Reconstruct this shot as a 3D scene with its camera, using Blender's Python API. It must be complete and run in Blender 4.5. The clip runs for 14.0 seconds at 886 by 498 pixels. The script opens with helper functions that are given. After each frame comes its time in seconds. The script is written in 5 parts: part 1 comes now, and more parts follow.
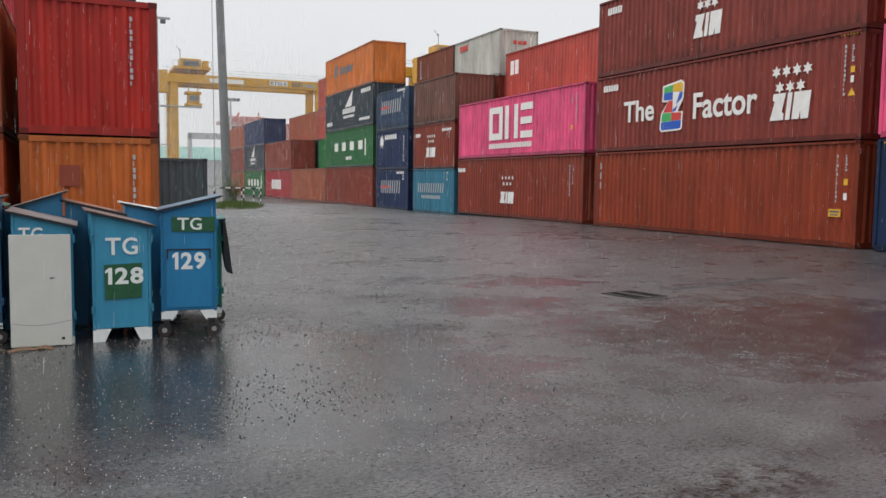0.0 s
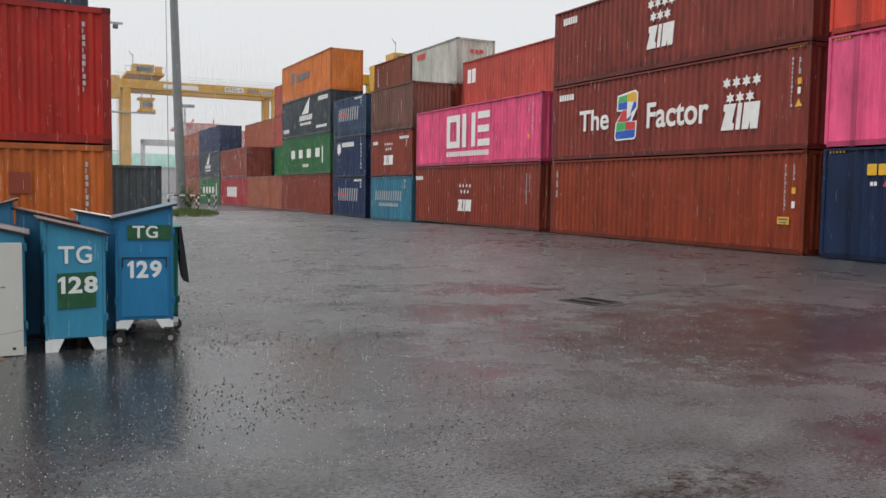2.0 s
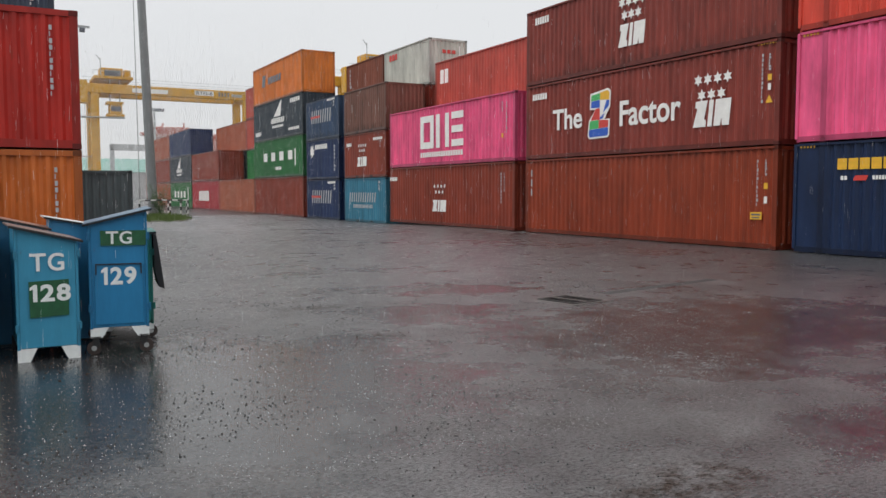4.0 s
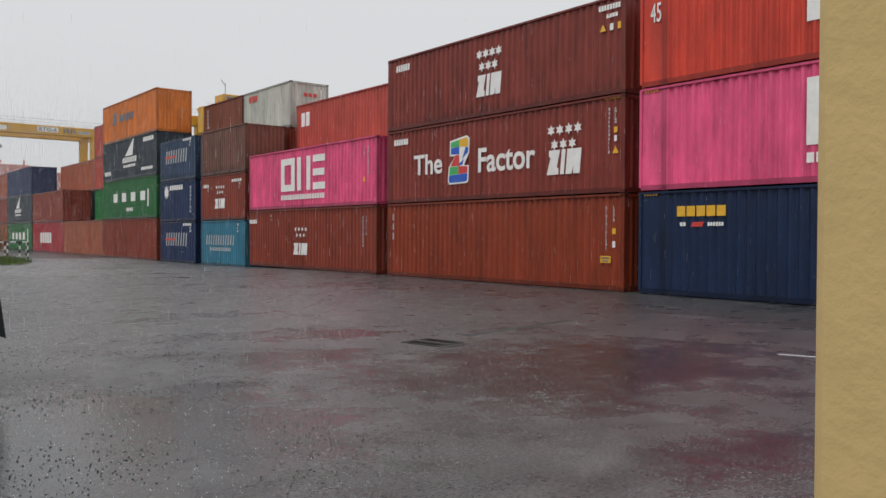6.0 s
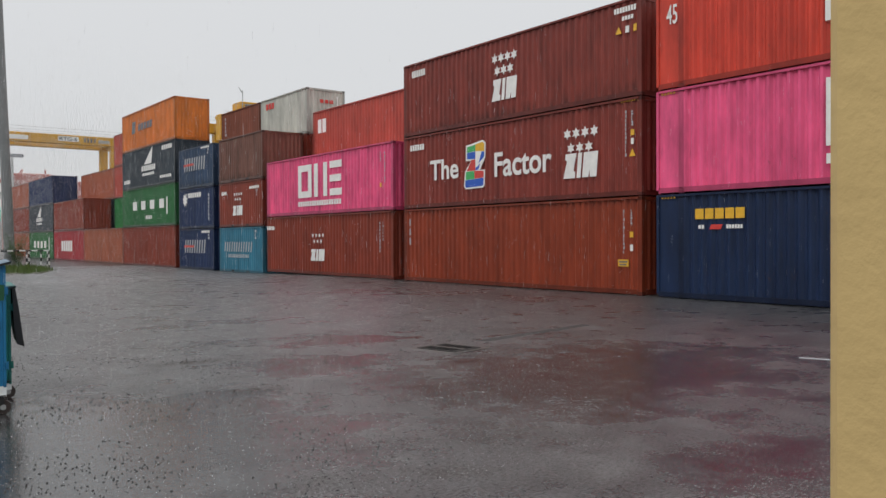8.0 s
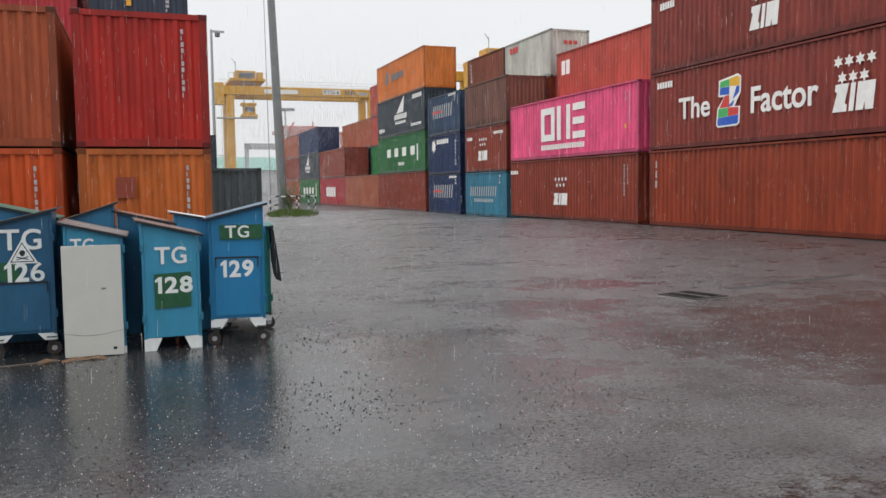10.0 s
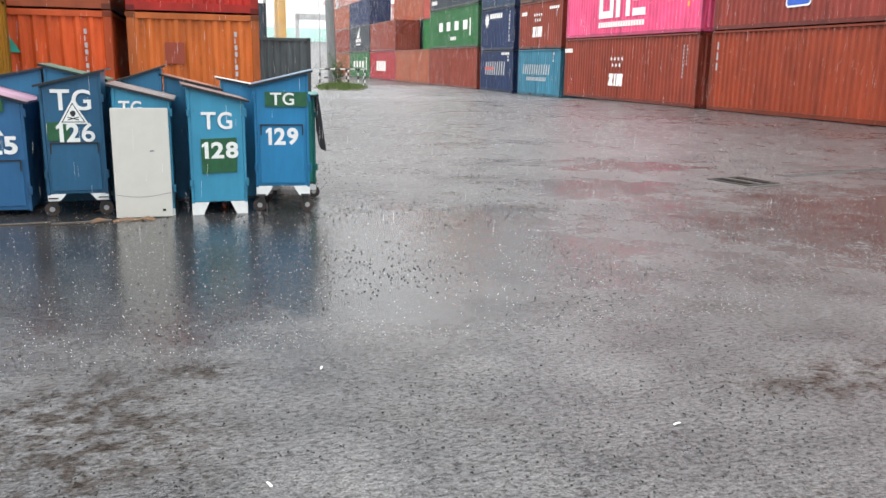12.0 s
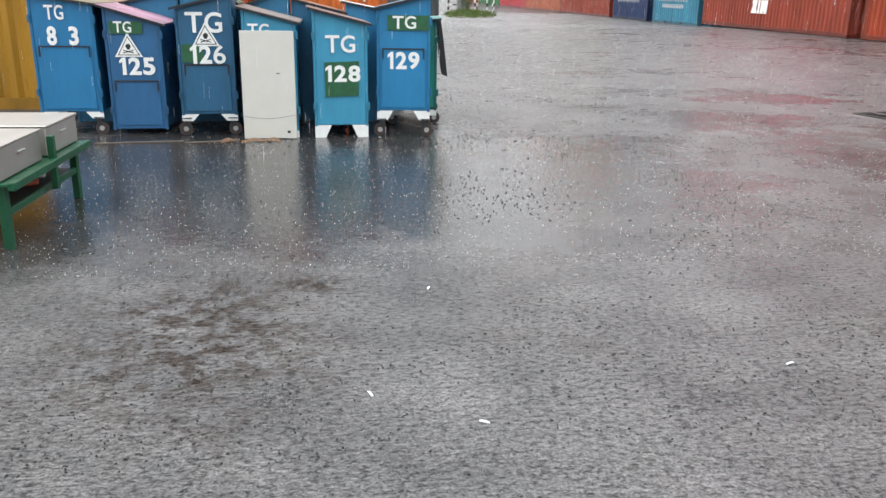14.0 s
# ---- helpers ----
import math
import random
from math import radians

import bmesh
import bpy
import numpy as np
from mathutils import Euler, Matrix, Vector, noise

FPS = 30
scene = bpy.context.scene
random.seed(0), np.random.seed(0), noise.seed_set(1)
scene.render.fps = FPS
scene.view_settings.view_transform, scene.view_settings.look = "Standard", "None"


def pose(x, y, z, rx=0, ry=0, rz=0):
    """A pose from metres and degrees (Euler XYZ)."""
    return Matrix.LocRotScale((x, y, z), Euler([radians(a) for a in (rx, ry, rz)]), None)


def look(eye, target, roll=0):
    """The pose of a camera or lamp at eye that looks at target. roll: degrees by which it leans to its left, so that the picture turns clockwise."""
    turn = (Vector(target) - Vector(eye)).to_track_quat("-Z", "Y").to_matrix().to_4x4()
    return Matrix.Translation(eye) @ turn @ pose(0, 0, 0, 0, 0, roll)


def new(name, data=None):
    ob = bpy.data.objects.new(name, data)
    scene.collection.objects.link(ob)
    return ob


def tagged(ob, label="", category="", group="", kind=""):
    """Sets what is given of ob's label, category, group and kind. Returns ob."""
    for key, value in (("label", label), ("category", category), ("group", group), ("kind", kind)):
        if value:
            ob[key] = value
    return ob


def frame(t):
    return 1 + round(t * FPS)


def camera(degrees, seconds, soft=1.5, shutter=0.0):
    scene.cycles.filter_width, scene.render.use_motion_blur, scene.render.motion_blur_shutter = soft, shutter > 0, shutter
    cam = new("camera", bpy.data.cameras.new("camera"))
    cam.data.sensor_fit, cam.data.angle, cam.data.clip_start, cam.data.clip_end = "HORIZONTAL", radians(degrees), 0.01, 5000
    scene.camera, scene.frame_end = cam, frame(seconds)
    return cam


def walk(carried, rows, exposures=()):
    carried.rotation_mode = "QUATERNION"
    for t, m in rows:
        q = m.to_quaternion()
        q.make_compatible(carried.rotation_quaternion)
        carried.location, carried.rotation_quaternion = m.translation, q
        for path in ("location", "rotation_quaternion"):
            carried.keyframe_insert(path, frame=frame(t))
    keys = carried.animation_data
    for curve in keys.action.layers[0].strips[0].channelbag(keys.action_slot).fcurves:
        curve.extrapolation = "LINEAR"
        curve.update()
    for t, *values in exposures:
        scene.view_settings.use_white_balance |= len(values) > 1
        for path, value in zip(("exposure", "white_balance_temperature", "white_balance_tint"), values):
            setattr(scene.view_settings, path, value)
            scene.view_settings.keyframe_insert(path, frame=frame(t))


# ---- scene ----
cam = camera(56.66, 14.0)
PATH = [
    (0, (0.692, -2.011, 1.615), (1.496, -0.187, 1.455), 0.77),
    (0.5, (0.684, -2.018, 1.615), (1.490, -0.194, 1.454), 0.63),
    (1, (0.672, -2.034, 1.615), (1.508, -0.224, 1.460), 0.52),
    (1.5, (0.661, -2.048, 1.617), (1.543, -0.258, 1.474), 0.51),
    (2, (0.659, -2.051, 1.620), (1.557, -0.269, 1.480), 0.86),
    (4.3, (0.632, -1.965, 1.612), (1.612, -0.227, 1.475), -0.51),
    (4.5, (0.622, -1.985, 1.616), (1.670, -0.287, 1.478), -0.27),
    (5, (0.575, -2.025, 1.628), (1.746, -0.409, 1.499), 0.08),
    (5.5, (0.556, -2.036, 1.637), (1.781, -0.457, 1.566), 0.26),
    (6, (0.556, -2.036, 1.637), (1.792, -0.464, 1.604), 0.25),
    (6.5, (0.556, -2.036, 1.637), (1.787, -0.460, 1.620), 0.13),
    (7, (0.556, -2.036, 1.637), (1.783, -0.457, 1.620), -0.07),
    (7.2, (0.556, -2.036, 1.637), (1.783, -0.456, 1.619), -0.28),
    (8, (0.600, -2.022, 1.637), (1.802, -0.424, 1.616), -0.25),
    (8.7, (0.738, -1.975, 1.632), (1.812, -0.288, 1.610), 0.00),
    (9.3, (0.852, -1.934, 1.628), (1.723, -0.133, 1.596), 0.20),
    (9.5, (0.839, -1.904, 1.614), (1.644, -0.073, 1.563), -0.34),
    (10, (0.820, -1.886, 1.591), (1.500, -0.011, 1.441), -0.71),
    (10.5, (0.804, -1.890, 1.567), (1.458, -0.029, 1.241), 0.23),
    (11, (0.800, -1.903, 1.553), (1.437, -0.053, 1.139), 0.45),
    (11.5, (0.823, -1.905, 1.546), (1.446, -0.055, 1.109), 0.83),
    (12, (0.869, -1.901, 1.537), (1.427, -0.031, 1.098), 0.95),
    (12.5, (0.912, -1.904, 1.521), (1.396, -0.026, 1.032), 1.18),
    (13, (0.932, -1.907, 1.503), (1.352, -0.031, 0.952), 1.65),
    (13.5, (0.937, -1.910, 1.495), (1.333, -0.040, 0.906), 1.47),
    (14, (0.938, -1.911, 1.493), (1.200, -0.022, 0.890), 0.87),
]
walk(cam, [(t, look(eye, target, roll)) for t, eye, target, roll in PATH],
     [(0, 0.15), (4.5, 0.10), (5.0, 0.08), (5.6, -0.08), (7.2, -0.08), (9.3, 0.0), (9.8, 0.1), (10.4, 0.68), (11.0, 1.02), (12.5, 1.14), (14.0, 1.12)])

# ---- sky and light: heavy overcast, rain ----
world = bpy.data.worlds.new("overcast_sky")
scene.world = world
world.use_nodes = True
wn, wl = world.node_tree.nodes, world.node_tree.links
wbg = wn["Background"]
sky = wn.new("ShaderNodeTexSky")
sky.sky_type = "NISHITA"
sky.sun_disc = False
sky.sun_elevation, sky.sun_rotation = radians(47), radians(278)
sky_scale = wn.new("ShaderNodeVectorMath")
sky_scale.operation = "SCALE"
sky_scale.inputs["Scale"].default_value = 0.1
wl.new(sky.outputs["Color"], sky_scale.inputs[0])
wco = wn.new("ShaderNodeTexCoord")
wsep = wn.new("ShaderNodeSeparateXYZ")
wl.new(wco.outputs["Generated"], wsep.inputs[0])
wramp = wn.new("ShaderNodeValToRGB")
wramp.color_ramp.elements[0].position, wramp.color_ramp.elements[0].color = 0.0, (0.715, 0.725, 0.735, 1)
wramp.color_ramp.elements[1].position, wramp.color_ramp.elements[1].color = 0.9, (1.57, 1.58, 1.60, 1)
wmid = wramp.color_ramp.elements.new(0.28)
wmid.color = (0.755, 0.765, 0.78, 1)
wl.new(wsep.outputs["Z"], wramp.inputs["Fac"])
wmix = wn.new("ShaderNodeMixRGB")
wmix.inputs["Fac"].default_value = 0.95
wl.new(sky_scale.outputs[0], wmix.inputs["Color1"])
wl.new(wramp.outputs["Color"], wmix.inputs["Color2"])
wl.new(wmix.outputs["Color"], wbg.inputs["Color"])
wbg.inputs["Strength"].default_value = 1.0

sun_data = bpy.data.lights.new("sun", "SUN")
sun_data.energy, sun_data.angle, sun_data.color = 0.62, radians(24), (1.0, 0.98, 0.95)
sun = new("sun", sun_data)
sun.matrix_world = look((0, 0, 30), (20, -3, 8))


# ---- materials ----
def material(name):
    m = bpy.data.materials.new(name)
    m.use_nodes = True
    return m, m.node_tree.nodes, m.node_tree.links, m.node_tree.nodes["Principled BSDF"]


def node(nodes, kind, **values):
    n = nodes.new(kind)
    for key, value in values.items():
        n.inputs[key.replace("_", " ")].default_value = value
    return n


def ramp(nodes, links, source, stops):
    r = nodes.new("ShaderNodeValToRGB")
    while len(r.color_ramp.elements) < len(stops):
        r.color_ramp.elements.new(0.5)
    for e, (p, c) in zip(r.color_ramp.elements, stops):
        e.position = p
        e.color = (c, c, c, 1) if not isinstance(c, tuple) else (*c, 1)
    links.new(source, r.inputs["Fac"])
    return r.outputs["Color"]


def mixed(nodes, links, a, b, fac, kind="MIX"):
    m = nodes.new("ShaderNodeMixRGB")
    m.blend_type = kind
    for socket, value in (("Color1", a), ("Color2", b), ("Fac", fac)):
        if isinstance(value, bpy.types.NodeSocket):
            links.new(value, m.inputs[socket])
        elif socket == "Fac":
            m.inputs[socket].default_value = value
        else:
            m.inputs[socket].default_value = (*value, 1)
    return m.outputs["Color"]


def coords(nodes, links, scale, kind="Object"):
    co = nodes.new("ShaderNodeTexCoord")
    mp = nodes.new("ShaderNodeMapping")
    mp.inputs["Scale"].default_value = scale
    links.new(co.outputs[kind], mp.inputs["Vector"])
    return mp.outputs["Vector"]


def noise_tex(nodes, links, vector, scale, detail=4, rough=0.55):
    n = node(nodes, "ShaderNodeTexNoise", Scale=scale, Detail=detail, Roughness=rough)
    links.new(vector, n.inputs["Vector"])
    return n.outputs["Fac"]


def bumped(nodes, links, bsdf, height, strength, distance=0.01):
    b = node(nodes, "ShaderNodeBump", Strength=strength, Distance=distance)
    links.new(height, b.inputs["Height"])
    links.new(b.outputs["Normal"], bsdf.inputs["Normal"])


def painted_steel(name, color=None, rust=0.6, rough=0.42, streak=0.32, stain=0.0):
    """Weathered wet paint; the colour is the object's own where none is given."""
    m, n, l, b = material(name)
    if color is None:
        info = n.new("ShaderNodeObjectInfo")
        base = info.outputs["Color"]
    else:
        rgb = n.new("ShaderNodeRGB")
        rgb.outputs[0].default_value = (*color, 1)
        base = rgb.outputs[0]
    v = coords(n, l, (1, 1, 1))
    vs = coords(n, l, (5, 5, 0.3))
    vb = coords(n, l, (1.1, 1.1, 0.22))
    big = ramp(n, l, noise_tex(n, l, v, 0.9, 5), [(0.3, 0.88), (0.7, 1.08)])
    streaks = ramp(n, l, noise_tex(n, l, vb, 1.6, 6, 0.68), [(0.34, 1.0 - streak), (0.62, 1.10)])
    c = mixed(n, l, base, big, 1.0, "MULTIPLY")
    c = mixed(n, l, c, streaks, 1.0, "MULTIPLY")
    pale = ramp(n, l, noise_tex(n, l, vs, 5.5, 6, 0.7), [(0.68, 0.0), (0.80, 0.28)])
    c = mixed(n, l, c, (0.42, 0.36, 0.33), pale)
    spots = ramp(n, l, noise_tex(n, l, coords(n, l, (1, 1, 0.6)), 3.3, 8, 0.7), [(0.63, 0.0), (0.72, rust)])
    c = mixed(n, l, c, (0.10, 0.042, 0.02), spots)
    grime = ramp(n, l, noise_tex(n, l, coords(n, l, (2.6, 2.6, 0.5)), 2.4, 7, 0.72), [(0.58, 0.0), (0.76, 0.4)])
    c = mixed(n, l, c, (0.022, 0.016, 0.013), grime)
    if stain:
        # black mould and run-off stains, thickest along the rails
        height = n.new("ShaderNodeSeparateXYZ")
        l.new(v, height.inputs[0])
        rails = ramp(n, l, height.outputs["Z"], [(0.15, 1.0), (0.55, 0.0)])
        drip = ramp(n, l, noise_tex(n, l, coords(n, l, (2.2, 2.2, 0.45)), 2.6, 7, 0.72), [(0.40, 0.0), (0.60, stain)])
        fine = ramp(n, l, noise_tex(n, l, coords(n, l, (4, 4, 0.25)), 3.1, 6, 0.7), [(0.50, 0.0), (0.70, stain * 0.7)])
        c = mixed(n, l, c, (0.012, 0.010, 0.009), mixed(n, l, mixed(n, l, drip, rails, 1.0, "MULTIPLY"), fine, 1.0, "LIGHTEN"))
    b.inputs["Specular IOR Level"].default_value = 0.32
    l.new(c, b.inputs["Base Color"])
    l.new(ramp(n, l, noise_tex(n, l, v, 7, 4), [(0.3, rough - 0.1), (0.75, rough + 0.15)]), b.inputs["Roughness"])
    bumped(n, l, b, noise_tex(n, l, v, 14, 4), 0.25, 0.008)
    return m


def plain(name, color, rough=0.5, metal=0.0, vary=0.15, scale=6.0, bump=0.1):
    m, n, l, b = material(name)
    v = coords(n, l, (1, 1, 1))
    f = ramp(n, l, noise_tex(n, l, v, scale, 6, 0.65), [(0.25, 1 - vary), (0.75, 1 + vary)])
    l.new(mixed(n, l, color, f, 1.0, "MULTIPLY"), b.inputs["Base Color"])
    b.inputs["Roughness"].default_value, b.inputs["Metallic"].default_value = rough, metal
    if bump:
        bumped(n, l, b, noise_tex(n, l, v, scale * 6, 4), bump, 0.01)
    return m


PAINT = painted_steel("container_paint")
STAINED_PAINT = painted_steel("stained_container_paint", stain=0.75)
WHITE = plain("white_lettering_paint", (0.80, 0.79, 0.76), 0.5, vary=0.12, scale=3)
YELLOW = plain("yellow_lettering_paint", (0.75, 0.42, 0.03), 0.5)
RED = plain("red_lettering_paint", (0.6, 0.05, 0.04), 0.5)
BLUE = plain("blue_lettering_paint", (0.02, 0.1, 0.5), 0.5)
GREEN = plain("green_lettering_paint", (0.06, 0.42, 0.12), 0.5)
GREY = plain("grey_lettering_paint", (0.12, 0.13, 0.15), 0.5)
# for rubber and dark steel, and for shade coloured into holes and undersides
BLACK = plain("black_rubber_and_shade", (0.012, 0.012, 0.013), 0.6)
STEEL = plain("galvanised_steel", (0.36, 0.37, 0.37), 0.4, 0.7)


def asphalt():
    m, n, l, b = material("wet_asphalt")
    v = coords(n, l, (1, 1, 1))
    big = noise_tex(n, l, v, 0.22, 7, 0.66)
    edge = noise_tex(n, l, v, 1.1, 7, 0.7)
    mid = noise_tex(n, l, v, 1.7, 6, 0.65)
    grit = noise_tex(n, l, v, 85, 2, 0.6)
    ripple = noise_tex(n, l, coords(n, l, (0.75, 1.5, 1)), 34, 4, 0.65)
    # standing water: broad shallow patches and three larger puddles
    puddle = ramp(n, l, big, [(0.52, 0.0), (0.66, 0.55)])
    def spot(cx, cy, rx, ry, near=0.62, far=0.92, wob=1.9):
        mp = n.new("ShaderNodeMapping")
        mp.inputs["Scale"].default_value = (1 / rx, 1 / ry, 0)
        mp.inputs["Location"].default_value = (-cx / rx, -cy / ry, 0)
        l.new(v, mp.inputs["Vector"])
        length = n.new("ShaderNodeVectorMath")
        length.operation = "LENGTH"
        l.new(mp.outputs["Vector"], length.inputs[0])
        uneven = n.new("ShaderNodeMath")
        uneven.operation = "MULTIPLY_ADD"
        uneven.inputs[1].default_value, uneven.inputs[2].default_value = wob, -wob / 2
        l.new(edge, uneven.inputs[0])
        total = n.new("ShaderNodeMath")
        total.operation = "ADD"
        l.new(length.outputs["Value"], total.inputs[0])
        l.new(uneven.outputs[0], total.inputs[1])
        return ramp(n, l, total.outputs[0], [(near, 1.0), (far, 0.0)])

    for place in ((8.3, 4.9, 3.8, 2.5, 0.55, 1.0, 2.6), (5.75, 7.7, 1.3, 1.3, 0.4, 1.1, 4.2), (7.6, 9.8, 1.5, 0.9, 0.4, 1.1, 4.2), (6.3, 1.2, 1.7, 1.2, 0.3, 1.0, 3.6)):
        puddle = mixed(n, l, puddle, spot(*place), 1.0, "LIGHTEN")
    # drops and grit break the mirror of the standing water
    fleck = noise_tex(n, l, coords(n, l, (0.8, 1.25, 1)), 34, 5, 0.78)
    puddle = mixed(n, l, puddle, ramp(n, l, fleck, [(0.50, 1.0), (0.62, 0.30)]), 1.0, "MULTIPLY")
    drops = noise_tex(n, l, coords(n, l, (1, 1.6, 1)), 13, 6, 0.78)
    puddle = mixed(n, l, puddle, ramp(n, l, drops, [(0.44, 1.0), (0.60, 0.72)]), 1.0, "MULTIPLY")
    puddle = mixed(n, l, puddle, ramp(n, l, noise_tex(n, l, v, 2.6, 7, 0.75), [(0.42, 1.0), (0.62, 0.55)]), 1.0, "MULTIPLY")
    basin = puddle
    # the unbroken film of water before the bins
    film = mixed(n, l, spot(1.0, 5.0, 4.0, 2.9, 0.72, 1.05, 1.6), ramp(n, l, drops, [(0.46, 1.0), (0.64, 0.8)]), 1.0, "MULTIPLY")
    film = mixed(n, l, film, ramp(n, l, fleck, [(0.52, 1.0), (0.66, 0.60)]), 1.0, "MULTIPLY")
    puddle = mixed(n, l, puddle, film, 1.0, "LIGHTEN")
    tone = ramp(n, l, mid, [(0.3, (0.034, 0.035, 0.037)), (0.7, (0.075, 0.074, 0.073))])
    tone = mixed(n, l, tone, ramp(n, l, grit, [(0.36, 0.3), (0.66, 2.0)]), 0.95, "MULTIPLY")
    brown = ramp(n, l, noise_tex(n, l, v, 0.55, 7, 0.72), [(0.56, 0.0), (0.7, 0.5)])
    # worn, stained asphalt that stands out of the water film, broken up at two scales
    worn = spot(0.30, 1.55, 0.75, 1.15, 0.3, 1.0)
    for place in ((0.80, 2.20, 0.45, 0.22, 0.3, 1.0), (3.95, 1.35, 0.7, 0.35, 0.3, 1.0), (4.35, 6.4, 0.5, 0.35, 0.3, 1.0), (4.6, 8.9, 0.8, 0.3, 0.3, 1.0)):
        worn = mixed(n, l, worn, spot(*place), 1.0, "LIGHTEN")
    worn = mixed(n, l, worn, ramp(n, l, noise_tex(n, l, v, 6.5, 6, 0.72), [(0.44, 0.0), (0.56, 1.0)]), 1.0, "MULTIPLY")
    brown = mixed(n, l, brown, worn, 1.0, "LIGHTEN")
    # grain, with the ripples' bright and dark reflections put into the colour
    tone = mixed(n, l, tone, ramp(n, l, fleck, [(0.34, 0.5), (0.64, 1.5)]), 0.9, "MULTIPLY")
    tone = mixed(n, l, tone, ramp(n, l, noise_tex(n, l, v, 0.8, 6, 0.7), [(0.32, 0.62), (0.68, 1.3)]), 1.0, "MULTIPLY")
    tone = mixed(n, l, tone, mixed(n, l, (0.024, 0.018, 0.014), ramp(n, l, fleck, [(0.36, 0.3), (0.62, 1.9)]), 1.0, "MULTIPLY"), brown)
    tone = mixed(n, l, tone, (0.016, 0.0155, 0.0155), mixed(n, l, puddle, (0.7, 0.7, 0.7), 1.0, "MULTIPLY"))
    cells = node(n, "ShaderNodeTexVoronoi", Scale=7.5)
    l.new(v, cells.inputs["Vector"])
    pits = ramp(n, l, cells.outputs["Distance"], [(0.06, 0.30), (0.14, 1.0)])
    pits = mixed(n, l, pits, (1.0, 1.0, 1.0), ramp(n, l, noise_tex(n, l, v, 1.5, 5, 0.7), [(0.46, 1.0), (0.56, 0.0)]))
    tone = mixed(n, l, tone, pits, 1.0, "MULTIPLY")
    l.new(tone, b.inputs["Base Color"])
    rough = mixed(n, l, ramp(n, l, mid, [(0.3, 0.24), (0.7, 0.40)]), ramp(n, l, fleck, [(0.36, 0.02), (0.66, 0.10)]), puddle)
    l.new(rough, b.inputs["Roughness"])
    b.inputs["IOR"].default_value = 1.56
    gloss = ramp(n, l, fleck, [(0.40, 0.06), (0.57, 1.0)])
    gloss = mixed(n, l, gloss, ramp(n, l, noise_tex(n, l, coords(n, l, (1, 1.5, 1)), 1.2, 6, 0.7), [(0.36, 0.55), (0.60, 1.0)]), 1.0, "MULTIPLY")
    gloss = mixed(n, l, gloss, ramp(n, l, fleck, [(0.40, 0.10), (0.58, 0.72)]), puddle)
    gloss = mixed(n, l, gloss, mixed(n, l, gloss, (0.6, 0.6, 0.6), 1.0, "MULTIPLY"), basin)
    gloss = mixed(n, l, gloss, pits, 1.0, "MULTIPLY")
    gloss = mixed(n, l, gloss, mixed(n, l, gloss, (0.22, 0.22, 0.22), 1.0, "MULTIPLY"), brown)
    l.new(gloss, b.inputs["Specular IOR Level"])
    wave = noise_tex(n, l, v, 9, 4, 0.6)
    coarse = mixed(n, l, (0.7, 0.7, 0.7), (1.0, 1.0, 1.0), brown)
    strength = mixed(n, l, coarse, (0.12, 0.12, 0.12), puddle)
    bump = node(n, "ShaderNodeBump", Distance=0.021)
    l.new(strength, bump.inputs["Strength"])
    l.new(mixed(n, l, mixed(n, l, ripple, wave, 0.35), grit, 0.3), bump.inputs["Height"])
    l.new(bump.outputs["Normal"], b.inputs["Normal"])
    return m


ASPHALT = asphalt()
YELLOW_WALL = plain("ochre_plaster", (0.56, 0.40, 0.17), 0.85, vary=0.06, scale=5, bump=0.35)


